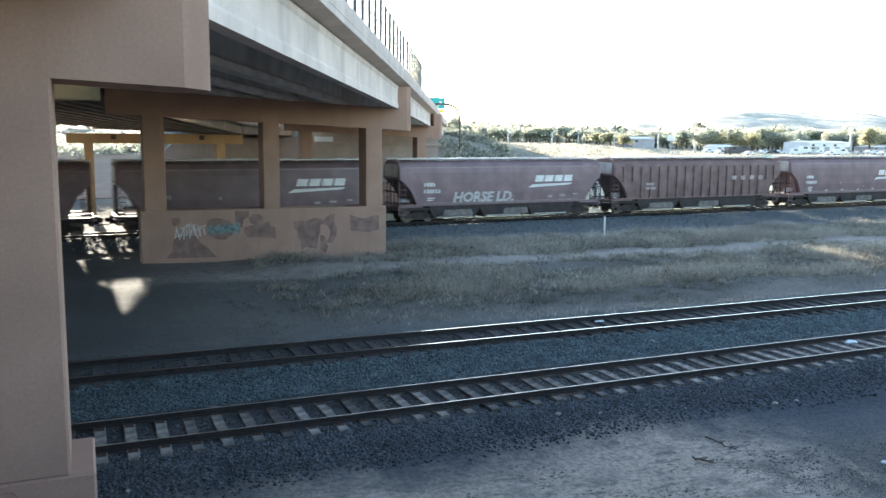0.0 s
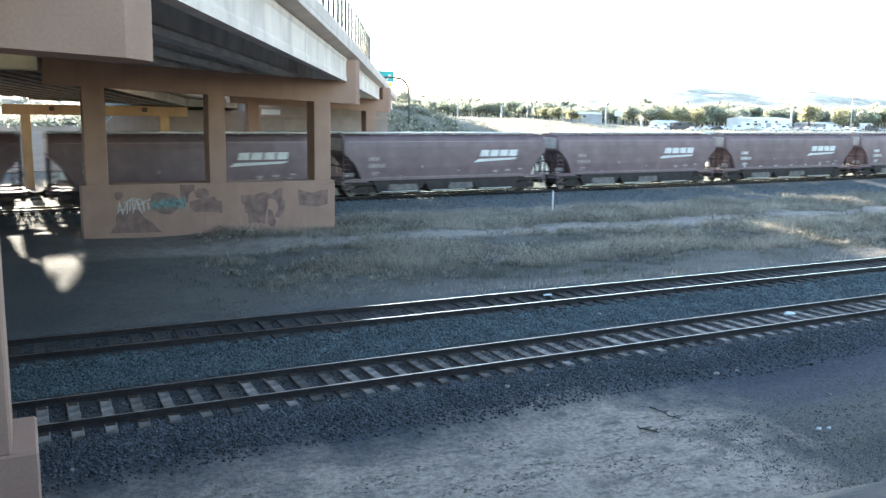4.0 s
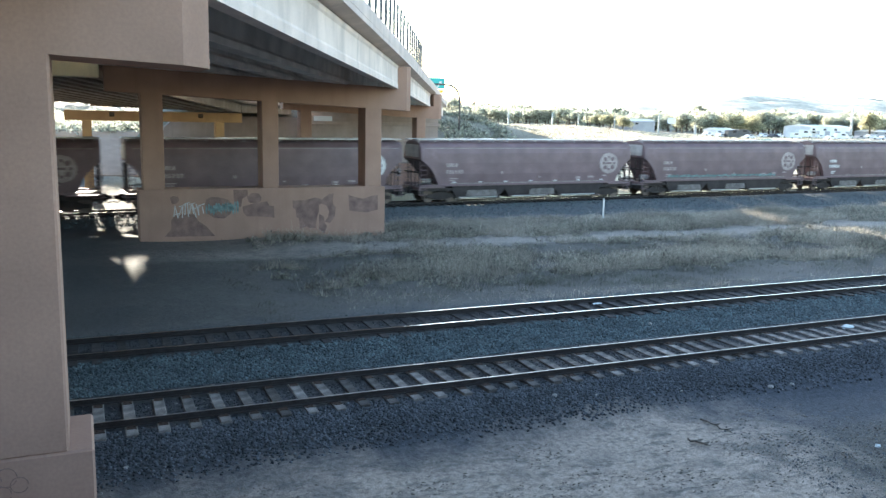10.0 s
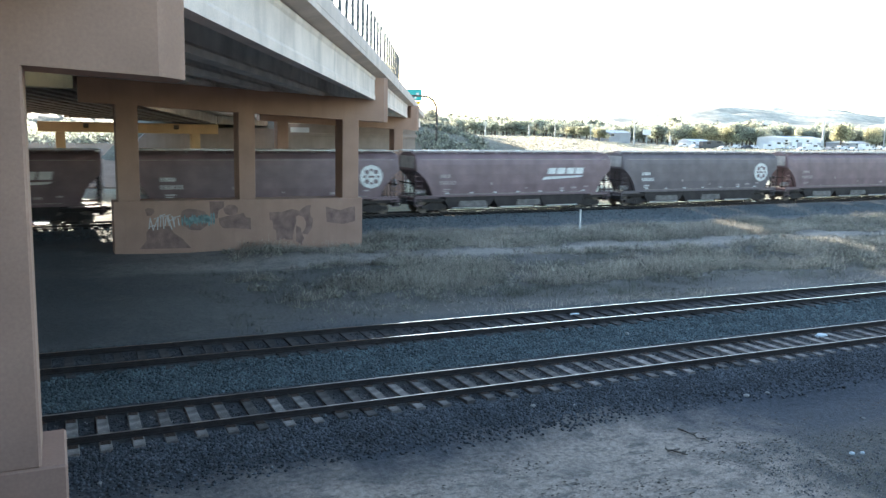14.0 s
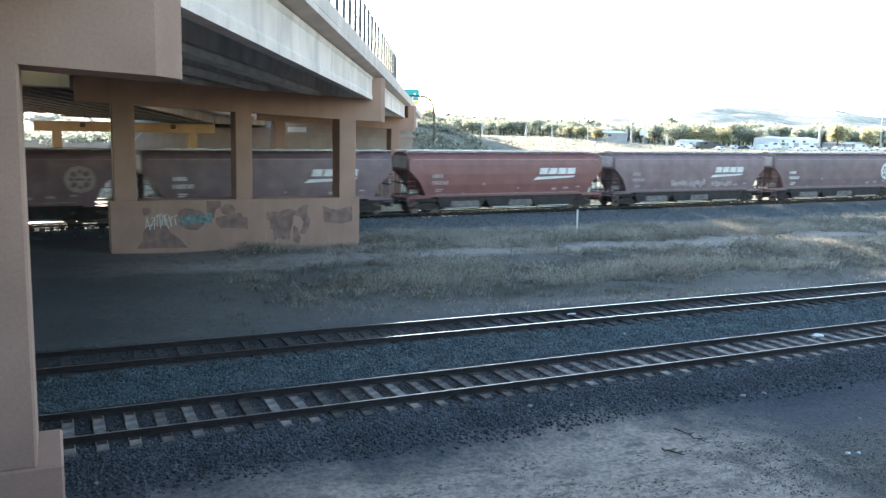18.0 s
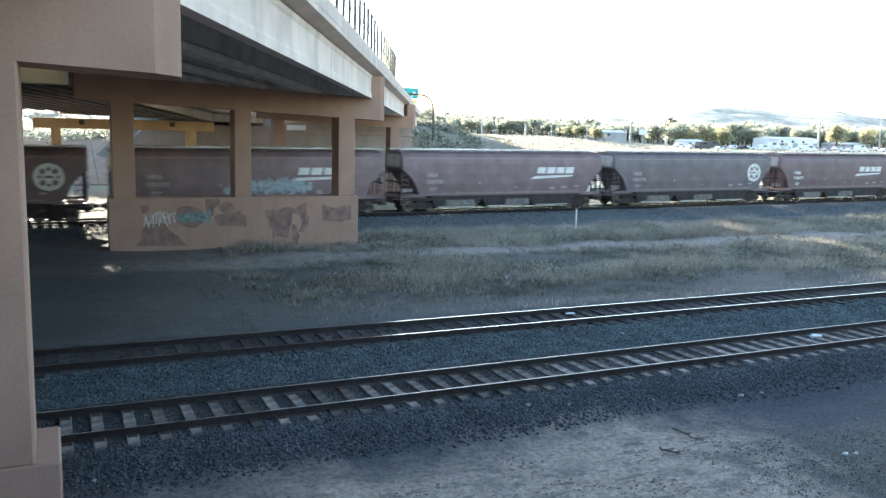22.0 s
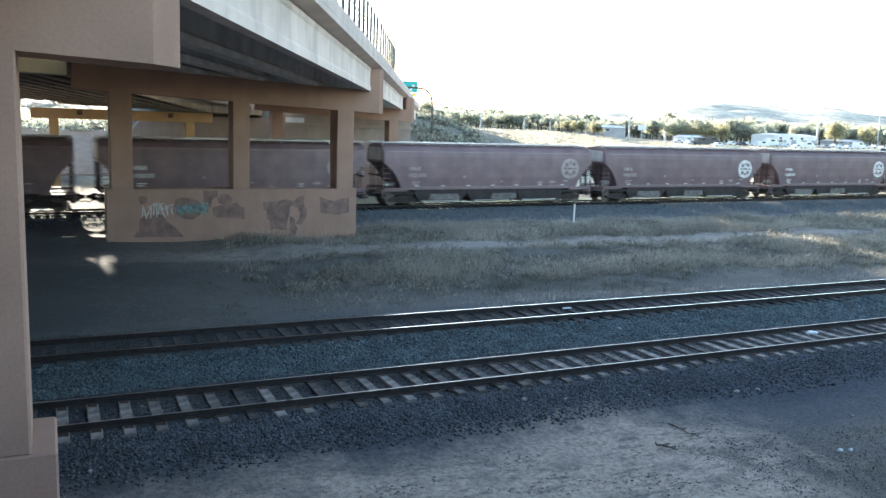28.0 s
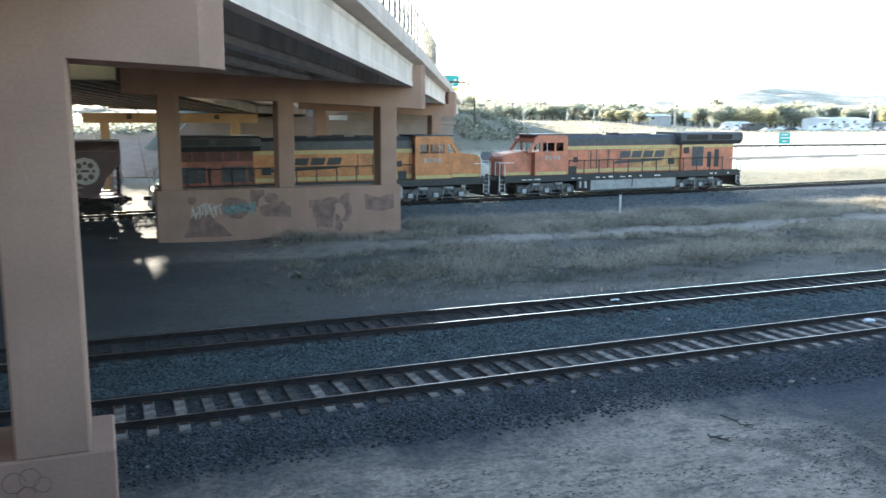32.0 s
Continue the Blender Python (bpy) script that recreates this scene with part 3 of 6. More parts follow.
    for sets, material, label in ((grey, M["ballast"], "loose grey-green broken stone between the tracks"), (dark, M["ballast_dark"], "dark broken stone on the shoulders of the tracks"), (oily, M["ballast_oily"], "blackened oily broken stone between the ties"), (pale, M["pebble"], "scattered pale pebbles on the ballast")):
        VV, FF, o = [], [], 0
        for v, f in sets:
            VV.append(v)
            FF.append(f + o)
            o += len(v)
        me = many("ballast", np.concatenate(VV), np.concatenate(FF), material)
        tagged(new("ballast", me), label, "ballast", kind="stuff")


build_ballast()

# ---- bridges ----
def along(u, w, z=0.0):
    """A point u metres along the bridge and w metres to its right."""
    return PIER_REF + BRIDGE_DIR * u + BRIDGE_RIGHT * w + Vector((0, 0, z))


def build_pier(xr, y, cap_z, label, foot=-0.9, wall_top=2.15, length=12.7, cols=((-12.47, -11.45), (-6.66, -5.82), (-1.15, -0.23)), thick=1.25):
    """A pier along x: a plinth wall, three columns and a cap that carries the girders. xr: the plinth's right end."""
    pier = thing("bridge_pier", label, "bridge pier", (xr, y, 0), "piers of the overpass")
    part("plinth_wall", boxed(-length, 0, 0, thick + 0.1, foot, wall_top, bevel=0.03), M["concrete"], pier)
    s = 0.04
    low = lambda x: cap_z + s * (1.35 - x)
    for a, b in cols:
        part("column", boxed(a, b, 0.004, thick, wall_top - 0.01, low(a) + 0.1, bevel=0.03), M["concrete"], pier)
    x0, x1, c = -length - 1.35, 1.56, 0.36
    bm = bmesh.new()
    ring = [(x0, 0.0), (x1 - c, 0.0), (x1, c), (x1, thick + 0.05), (x0, thick + 0.05)]
    lo = [bm.verts.new((x, yy, low(x))) for x, yy in ring]
    hi = [bm.verts.new((x, yy, low(x) + 1.18)) for x, yy in ring]
    bm.faces.new(lo)
    bm.faces.new(hi)
    for i in range(len(ring)):
        j = (i + 1) % len(ring)
        bm.faces.new((lo[i], lo[j], hi[j], hi[i]))
    part("cap", bm, M["concrete"], pier)
    ck = bmesh.new()
    prism(ck, [(x1 - 0.98, 0.004), (x1 - c, 0.004), (x1 - 0.006, c), (x1 - 0.006, thick + 0.04), (x1 - 0.98, thick + 0.04)], 2, low(x1) + 1.19, low(x1) + 2.36)
    part("cheek_block", ck, M["concrete"], pier)
    return pier


pier_near = build_pier(0.0, 10.8, 6.52, "tan concrete bridge pier with a plinth wall, seen close by", foot=-1.2, wall_top=1.77, cols=((-12.47, -11.45), (-6.66, -5.82), (-1.15, -0.29)))
pier_mid = build_pier(15.2, 43.0, 6.24, "tan concrete bridge pier with painted-over graffiti on its plinth", foot=-1.0)
pier_far = build_pier(30.9, 75.2, 5.72, "tan concrete bridge pier beyond the main line", foot=-1.4, wall_top=1.4)

DECK = [(-80, 7.95), (-34.9, 7.70), (0.7, 7.40), (36.3, 6.88), (76, 5.95), (160, 5.2)]


def deck_z(u):
    return float(steps(u, DECK))


def girder_profile():
    return [(-0.34, 0.0), (0.0, 0.0), (0.0, 0.22), (-0.035, 0.30), (-0.035, 1.02), (0.0, 1.10), (0.0, 1.22), (-0.62, 1.22), (-0.62, 1.14), (-0.27, 1.02), (-0.27, 0.30), (-0.34, 0.22)]


def span_frame(ref, d, u0, z0, u1, z1):
    p, q = ref + d * u0, ref + d * u1
    a = Vector((p.x, p.y, z0))
    b = Vector((q.x, q.y, z1))
    x = (b - a).normalized()
    y = Vector((0, 0, 1)).cross(x).normalized()
    z = x.cross(y)
    m = Matrix((x, y, z)).transposed().to_4x4()
    return Matrix.Translation(a) @ m, (b - a).length


def build_span(label, ref, d, u0, z0, u1, z1, n=6, gap=2.6, fence=None, outer=True, under=None, deep=1.0, fall=0.04):
    """Girders, slab and barrier from pier to pier. In the span's space x runs along it and -y is its right side."""
    m, length = span_frame(ref, d, u0, z0, u1, z1)
    span = thing("bridge_span", label, "bridge span", m, "spans of the overpass")
    right = Vector((d.y, -d.x, 0))
    skew = d.x / d.y
    for k in range(n):
        prof = girder_profile() if k == 0 else [(0.0, 0.0), (-0.66, 0.0), (-0.66, 0.2), (-0.43, 0.34), (-0.43, 1.0), (-0.78, 1.12), (-0.78, 1.22), (0.12, 1.22), (0.12, 1.12), (-0.23, 1.0), (-0.23, 0.34), (0.0, 0.2)]
        slim = 1.0 if outer else 0.7
        # last girder deepened to stop sun leaking between the two bridges
        if outer and k == n - 1 and u0 > 0:
            prof = [(y, z - 0.45 if z < 0.3 else z) for y, z in prof]
        bm = prism(bmesh.new(), [(-y * slim + k * gap, z * deep) for y, z in prof], 0, -k * gap * skew + 0.1, length - k * gap * skew - 0.1)
        for v in bm.verts:
            v.co.z += fall / d.y * (v.co.y if k else 0)
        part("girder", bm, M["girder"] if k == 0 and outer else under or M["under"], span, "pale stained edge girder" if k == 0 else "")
    wid = n * gap
    tilt = fall / d.y
    bm = bmesh.new()
    pts = [(0.0 + 0.48 * skew, -0.48), (length + 0.48 * skew, -0.48), (length, 0.05), (length - wid * skew, wid), (-wid * skew, wid), (0.0, 0.05)]
    lo = [bm.verts.new((x, y, (1.38 if y < 0 else 1.26) * deep + tilt * max(y, 0))) for x, y in pts]
    hi = [bm.verts.new((x, y, 1.60 * deep + tilt * max(y, 0))) for x, y in pts]
    for ring in (lo, hi):
        bm.faces.new((ring[0], ring[1], ring[2], ring[5]))
        bm.faces.new((ring[5], ring[2], ring[3], ring[4]))
    for i in range(6):
        bm.faces.new((lo[i], lo[(i + 1) % 6], hi[(i + 1) % 6], hi[i]))
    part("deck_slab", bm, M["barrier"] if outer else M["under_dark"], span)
    a, b = 0.48 * skew, length + 0.48 * skew
    prof = [(-0.49, 1.56), (-0.49, 2.02), (-0.24, 2.02), (-0.18, 1.74), (-0.06, 1.604), (-0.06, 1.598)]
    if outer:
        part("barrier", prism(bmesh.new(), prof, 0, a, b), M["barrier"], span)
    else:
        # kerb height set to close a sun slit between the decks
        part("kerb", boxed(a, b, -0.5, -0.3, 1.6 * deep, 1.6 * deep + 0.3), M["barrier"], span)
    part("barrier", prism(bmesh.new(), [(wid + y * -0.5 - 0.2, z - 1.6 + 1.6 * deep + tilt * wid) for y, z in prof], 0, -wid * skew, length - wid * skew), M["barrier"], span)
    if fence:
        build_fence(span, fence[0] + a, fence[1] + a)
    return span


def build_fence(span, a, b):
    """A pedestrian screen on the barrier: straight posts, rails and wire."""
    fen = thing("screen_fence", "tall dark steel mesh screen on the bridge barrier", "fence", span.matrix_basis.copy())
    x, i = a, 0
    post = rods(((0, -0.38, 2.0), (0, -0.38, 3.74)), r=0.056)
    post_me = mesh_of("post", post, M["fence"])
    while x <= b:
        part("post", post_me, None, fen, at=(x, 0, 0))
        x += 1.83
    for y, z in ((-0.38, 2.10), (-0.38, 2.75), (-0.38, 3.70)):
        part("fence_rail", rods(((a, y, z), (b, y, z)), r=0.02), M["fence"], fen)
    V, F = [], []
    step = 0.10
    for j in range(int((b - a) / step)):
        x = a + j * step
        for x0, z0, x1, z1 in ((x, 2.05, x + 0.95, 3.7), (x + 0.95, 2.05, x, 3.7)):
            o = len(V)
            V += [(x0, -0.38, z0), (x0 + 0.011, -0.38, z0), (x1, -0.38, z1), (x1 + 0.011, -0.38, z1)]
            F += [(o, o + 1, o + 3), (o, o + 3, o + 2)]
    ob = part("wire_mesh", many("wire_mesh", np.array(V), np.array(F), M["fence"]), None, fen)
    ob["kind"] = "stuff"


cuts = [(-78, "overpass span above the near bank"), (-34.9, "overpass span over the sidings with a pale stained edge girder"), (0.7, "overpass span over the main line"), (36.3, "overpass end span down to the abutment"), (74, "")]
for (u0, text), (u1, _) in zip(cuts, cuts[1:]):
    build_span(text, PIER_REF, BRIDGE_DIR, u0, deck_z(u0), u1, deck_z(u1), fence={-34.9: (0.3, 35.0), 0.7: (0.3, 14.8)}.get(u0))

# the second carriageway's bridge
REF_2 = Vector((0.55, 43.5, 0))
DIR_2 = Vector((12.9, 33.0, 0)).normalized()
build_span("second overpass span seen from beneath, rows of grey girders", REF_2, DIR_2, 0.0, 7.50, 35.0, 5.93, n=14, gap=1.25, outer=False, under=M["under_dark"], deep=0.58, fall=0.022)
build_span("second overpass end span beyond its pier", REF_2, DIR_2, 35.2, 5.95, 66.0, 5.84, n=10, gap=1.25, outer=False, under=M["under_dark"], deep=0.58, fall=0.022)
# unseen span added to keep skylight off the ground on the left
build_span("added unseen second overpass span above the near bank", REF_2, DIR_2, -74.0, 10.1, -36.2, 9.42, n=10, gap=1.75, outer=False, under=M["under_dark"], deep=0.6)
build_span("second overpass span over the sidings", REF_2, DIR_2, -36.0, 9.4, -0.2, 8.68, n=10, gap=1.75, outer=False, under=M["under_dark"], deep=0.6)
p2 = thing("bridge_pier", "sunlit tan concrete pier cap of the second overpass", "bridge pier", (0.95, 43.0, 0), "piers of the overpass")
part("cap", boxed(-15, 0, 0, 1.2, 7.47, 8.66, bevel=0.03), M["sunlit_yellow"], p2, "stained cap beam, sunlight put into its pale yellow")
for x in (-13.5, -8.5):
    part("column", boxed(x, x + 0.9, 0.06, 1.15, -1.0, 7.48, bevel=0.03), M["concrete"], p2)
p3 = thing("bridge_pier", "tan concrete pier of the second overpass beyond the train", "bridge pier", (13.33, 76.0, 0), "piers of the overpass")
part("cap", boxed(-14.45, 0, 0, 1.2, 5.05, 5.9, bevel=0.03), M["sunlit_ochre"], p3)
for x in (-13.13, -7.6, -2.3):
    part("column", boxed(x, x + 0.75, 0.06, 1.15, -1.4, 5.06, bevel=0.03), M["sunlit_ochre"], p3)

# abutments at the far ends of the two bridges
ab = thing("abutment", "dim tan concrete abutment wall under the end of the overpass", "abutment", along(62, -0.4), kind="structure")
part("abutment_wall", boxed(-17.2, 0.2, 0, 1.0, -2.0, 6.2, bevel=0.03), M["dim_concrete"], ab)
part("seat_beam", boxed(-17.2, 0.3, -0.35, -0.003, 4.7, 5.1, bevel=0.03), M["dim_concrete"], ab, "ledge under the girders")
# flat pale rectangle laid on the abutment face
part("painted_patch", boxed(-16.1, -13.8, -0.008, -0.003, 5.15, 5.75), M["white_wall"], ab, "pale rectangle on the wall")
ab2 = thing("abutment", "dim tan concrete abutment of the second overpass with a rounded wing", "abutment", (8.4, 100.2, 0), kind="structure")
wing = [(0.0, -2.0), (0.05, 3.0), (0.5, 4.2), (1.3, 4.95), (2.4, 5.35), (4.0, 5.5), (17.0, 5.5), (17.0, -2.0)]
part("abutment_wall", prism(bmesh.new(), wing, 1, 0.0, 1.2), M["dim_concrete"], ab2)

paving = thing("slope_paving", "tan concrete slope paving on the low bank", "slope paving", kind="structure")
for i in range(6):
    x0 = -15.0 + i * 3.9
    bm = bmesh.new()
    prism(bm, [(92.2, float(land(x0, 92.2)) - 0.3), (92.2, float(land(x0, 92.2)) + 0.12), (107.8, 3.42), (107.8, 3.0)], 0, x0, x0 + 3.86)
    part("slab", bm, M["paving"], paving)

# small flood lamps fixed to the second overpass pier
for x in (-10.8, -3.6):
    lamp = thing("flood_lamp", "small brown flood lamp fixed to the pier cap", "lamp", (13.33 + x, 75.98, 5.72), "flood lamps on the pier cap")
    part("bracket", boxed(-0.05, 0.05, -0.22, 0.0, -0.05, 0.03, bevel=0.01), M["bark"], lamp)
    part("housing", prism(bmesh.new(), [(-0.42, -0.22), (-0.16, -0.3), (-0.10, 0.02), (-0.34, 0.06)], 0, -0.2, 0.2), M["bark"], lamp)
    part("lens", prism(bmesh.new(), [(-0.42, -0.24), (-0.16, -0.32), (-0.16, -0.305), (-0.42, -0.225)], 0, -0.17, 0.17), M["glass"], lamp)

# ---- the train ----
CAR = 19.25


def hopper_body():
    """A covered hopper's shell: bowed sides, rounded roof and ends that slope in under the top."""
    ends = [(8.95, 3.12), (8.86, 3.02), (8.6, 2.83), (8.25, 2.5), (7.92, 2.05), (7.68, 1.58), (7.56, 1.27)]
    secs = [(-x, z) for x, z in ends] + [(-3, 1.25), (0, 1.25), (3, 1.25)] + ends[::-1]
    prof = [(0.0, 1.47), (0.25, 1.57), (0.5, 1.60), (0.72, 1.57), (0.86, 1.47), (0.94, 1.22), (0.985, 0.85), (1.0, 0.45)]
    bm = bmesh.new()
    rings = []
    for i, (x, zb) in enumerate(secs):
        k = 0.97 if i in (0, len(secs) - 1) else 1.0
        pts = []
        for f, w in prof:
            z = zb + (4.40 - zb) * f
            ww = float(steps(z, [(1.25, 1.47), (2.0, 1.57), (2.8, 1.60), (3.5, 1.57), (3.95, 1.47), (4.2, 1.22), (4.35, 0.85), (4.40, 0.45)])) * k
            pts.append((ww, z))
        ring = [bm.verts.new((x, -w, z)) for w, z in pts] + [bm.verts.new((x, w, z)) for w, z in reversed(pts)]
        rings.append(ring)
    for a, b in zip(rings, rings[1:]):
        n = len(a)
        for j in range(n):
            bm.faces.new((a[j], a[(j + 1) % n], b[(j + 1) % n], b[j]))
    bm.faces.new(rings[0])
    bm.faces.new(rings[-1])
    return bm


def wheelset_mesh():
    bm = bmesh.new()
    for s in (-1, 1):
        rod(bm, (0, s * 0.70, 0), (0, s * 0.83, 0), 0.42, 20)
        rod(bm, (0, s * 0.66, 0), (0, s * 0.70, 0), 0.45, 20)
        rod(bm, (0, s * 0.83, 0), (0, s * 0.87, 0), 0.14, 8)
        for k in range(3):
            a = k * 2.094
            rod(bm, (0.27 * math.cos(a), s * 0.815, 0.27 * math.sin(a)), (0.27 * math.cos(a), s * 0.845, 0.27 * math.sin(a)), 0.06, 6)
    rod(bm, (0, -0.85, 0), (0, 0.85, 0), 0.08, 8)
    return mesh_of("wheelset", bm, M["wheel"])


def truck_frame():
    bm = bmesh.new()
    for s in (-1, 1):
        pts = [(-1.12, 0.32), (-1.12, 0.56), (-0.72, 0.60), (-0.38, 0.78), (0.38, 0.78), (0.72, 0.60), (1.12, 0.56), (1.12, 0.32), (0.74, 0.34), (0.42, 0.20), (-0.42, 0.20), (-0.74, 0.34)]
        prism(bm, pts, 1, s * 1.0 - 0.07, s * 1.0 + 0.07)
        for x in (-0.16, 0.0, 0.16):
            rod(bm, (x, s * 1.0, 0.3), (x, s * 1.0, 0.74), 0.09, 8)
    box(bm, -0.22, 0.22, -1.05, 1.05, 0.42, 0.72)
    return mesh_of("side_frames", bm, M["truck"])


WHEEL_ME, TRUCK_ME = wheelset_mesh(), truck_frame()
def add_truck(car, x, wheel_r=0.42, base=0.89):
    tr = part("truck", TRUCK_ME, None, car, at=(x, 0, 0))
    for s in (-1, 1):
        part("wheelset", WHEEL_ME, None, tr, at=(s * base, 0, wheel_r))
    return tr


def build_hopper():
    car = thing("hopper_car", "oxide-red covered hopper wagon with sloped ends", "railway wagon", group="wagons of the train")
    part("body", hopper_body(), M["hopper"], car, smooth=False)
    bm = bmesh.new()
    box(bm, -8.6, 8.6, -0.32, 0.32, 4.405, 4.50, bevel=0.02)
    for i in range(9):
        box(bm, -8.2 + i * 1.9, -7.2 + i * 1.9, -0.34, 0.34, 4.50, 4.54, bevel=0.01)
    part("roof_hatch", bm, M["roof"], car, "long pale roof hatch trough")
    for s in (-1, 1):
        bm = boxed(-9.0, 9.0, s * 0.92 - 0.26, s * 0.92 + 0.26, 4.47, 4.52)
        for i in range(16):
            x = -8.8 + i * 1.17
            box(bm, x - 0.02, x + 0.02, s * 0.92 - 0.03, s * 0.92 + 0.03, 4.2, 4.47)
        part("running_board", bm, M["galv"], car, "pale roof walkway grating")
        part("side_sill", boxed(-8.9, 8.9, s * 1.47 - 0.06, s * 1.47 + 0.06, 1.17, 1.30, bevel=0.015), M["hopper"], car)
    for x in (-4.3, 0.0, 4.3):
        bm = bmesh.new()
        rings = [[bm.verts.new((sx * w, sy * d, z)) for sx, sy in ((-1, -1), (1, -1), (1, 1), (-1, 1))] for w, d, z in ((1.72, 1.25, 0.36), (2.13, 1.36, 0.88), (2.14, 1.42, 1.26))]
        bm.faces.new(rings[0])
        bm.faces.new(rings[2])
        for a, b in zip(rings, rings[1:]):
            for i in range(4):
                bm.faces.new((a[i], a[(i + 1) % 4], b[(i + 1) % 4], b[i]))
        ch = part("discharge_chute", bm, M["grime"], car, at=(x, 0, 0))
        part("outlet_gate", boxed(-1.78, 1.78, -1.28, 1.28, 0.24, 0.40, bevel=0.02), M["truck"], ch, "dark steel outlet gate")
        part("gate_rack", rods(((-1.5, -1.33, 0.34), (1.5, -1.33, 0.34)), r=0.045), M["galv"], ch, "pale gate rack")
    # plates added for the pale trapezoids between sill and rail
    for x, w in ((-4.1, 1.3), (1.0, 1.15)):
        part("dust_cover", prism(bmesh.new(), [(x - w, 0.42), (x + w, 0.42), (x + w * 0.9, 0.86), (x - w * 0.86, 0.86)], 1, -1.46, -1.425), M["pale_steel"], car, "pale trapezoid plate in front of the discharge chutes")
    part("centre_sill", boxed(-9.3, 9.3, -0.3, 0.3, 0.62, 1.08), M["truck"], car)
    part("train_pipe", rods(((-8.6, -1.25, 0.98), (8.6, -1.25, 0.98)), r=0.04), M["truck"], car)
    for s in (-1, 1):
        bm = boxed(min(s * 7.0, s * 9.05), max(s * 7.0, s * 9.05), -1.45, 1.45, 1.06, 1.14)
        box(bm, s * 8.98 - 0.06, s * 8.98 + 0.06, -1.5, 1.5, 0.92, 1.16)
        part("end_platform", bm, M["hopper"], car)
        fr = boxed(min(s * 6.25, s * 8.92), max(s * 6.25, s * 8.92), -1.3, 1.3, 0.84, 1.055)
        box(fr, min(s * 8.7, s * 9.03), max(s * 8.7, s * 9.03), -1.42, 1.42, 0.62, 0.9)
        part("end_underframe", fr, M["truck"], car)
        part("air_hose", rods(((s * 9.05, 0.45, 0.8), (s * 9.35, 0.42, 0.45)), ((s * 9.35, 0.42, 0.45), (s * 9.6, 0.3, 0.55)), r=0.035), M["black"], car)
        part("uncoupling_lever", rods(((s * 9.1, -1.35, 0.95), (s * 9.1, -0.2, 0.9)), r=0.02, seg=5), M["galv"], car)
        for t in (-1, 1):
            x0, y0 = s * 8.93, t * 1.44
            segs = [((x0, y0, 0.5), (x0, y0, 4.4)), ((x0 - s * 0.5, y0, 0.5), (x0 - s * 0.5, y0, 3.0))]
            segs += [((x0, y0, z), (x0 - s * 0.5, y0, z)) for z in (0.6, 0.95, 1.3, 1.65, 2.0, 2.35, 2.7)]
            part("ladder", rods(*segs, r=0.024, seg=5), M["hopper"], car)
        segs = [((s * 8.85, y, 1.14), (s * 8.85, y, 2.95)) for y in (-0.95, -0.35, 0.35, 0.95)] + [((s * 8.85, -1.44, 2.15), (s * 8.85, 1.44, 2.15))]
        segs += [((s * 7.5, y, 1.14), (s * 8.2, y, 2.6)) for y in (-1.2, 1.2)]
        for i, g in enumerate(segs):
            part("end_post" if i < 4 else "end_rail" if i == 4 else "end_brace", rods(g, r=0.05, seg=5), M["grime"], car)
        bm = boxed(min(s * 9.0, s * 9.6), max(s * 9.0, s * 9.6), -0.13, 0.13, 0.72, 0.98, bevel=0.03)
        part("coupler", bm, M["truck"], car)
        add_truck(car, s * 7.15)
    bm = rod(bmesh.new(), (9.0, -0.6, 2.2), (9.06, -0.6, 2.2), 0.3, 12)
    part("brake_wheel", bm, M["galv"], car)
    part("brake_cylinder", rod(bmesh.new(), (-8.5, -0.55, 1.5), (-7.7, -0.55, 1.5), 0.19, 10), M["galv"], car, "pale brake reservoir on the end platform")
    # pale added plates stand in for sun on the upper end walls
    for e in (-1, 1):
        part("end_plate", boxed(min(e * 8.952, e * 8.962), max(e * 8.952, e * 8.962), -1.2, 1.2, 3.25, 4.12, bevel=0.002), M["end_plate"], car, "pale plate standing in for sunlight on the end wall")
    return car


# marks on the wagons' sides, proud of the paint by a few millimetres
def side_y(z):
    return -float(steps(z, [(1.25, 1.47), (2.0, 1.57), (2.8, 1.60), (3.5, 1.57), (3.95, 1.47)]))


def decal(name, polys, material, off=0.006, thick=0.006):
    """Flat shapes of (x, z) points laid on the bowed side of a wagon."""
    bm = bmesh.new()
    for i, pts in enumerate(polys):
        off += 0.0012 if len(pts) > 5 else 0.0
        a = [bm.verts.new((x, side_y(z) - off, z)) for x, z in pts]
        b = [bm.verts.new((x, side_y(z) - off - thick, z)) for x, z in pts]
        bm.faces.new(a)
        bm.faces.new(b)
        for i in range(len(pts)):
            j = (i + 1) % len(pts)
            bm.faces.new((a[i], a[j], b[j], b[i]))
    return mesh_of(name, bm, material)


def bar(x0, x1, z0, z1, lean=0.0):
    return [(x0, z0), (x1, z0), (x1 + lean, z1), (x0 + lean, z1)]


def wordmark(x, z, w, h):
    """Four slanted blocks over a long tapering stroke."""
    out = []
    cw = w / 4
    for i in range(4):
        a = x + i * cw
        out.append(bar(a, a + cw * 0.84, z + 0.04 * h, z + h * 0.94, 0.24 * h))
    out.append([(x - 0.55, z - 0.42), (x - 0.2, z - 0.18), (x + w * 0.98, z - 0.10), (x + w * 0.92, z - 0.24)])
    return out


def disc(x, z, r, n=24, rz=None):
    return [(x + r * math.cos(k * 6.2832 / n), z + (rz or r) * math.sin(k * 6.2832 / n)) for k in range(n)]


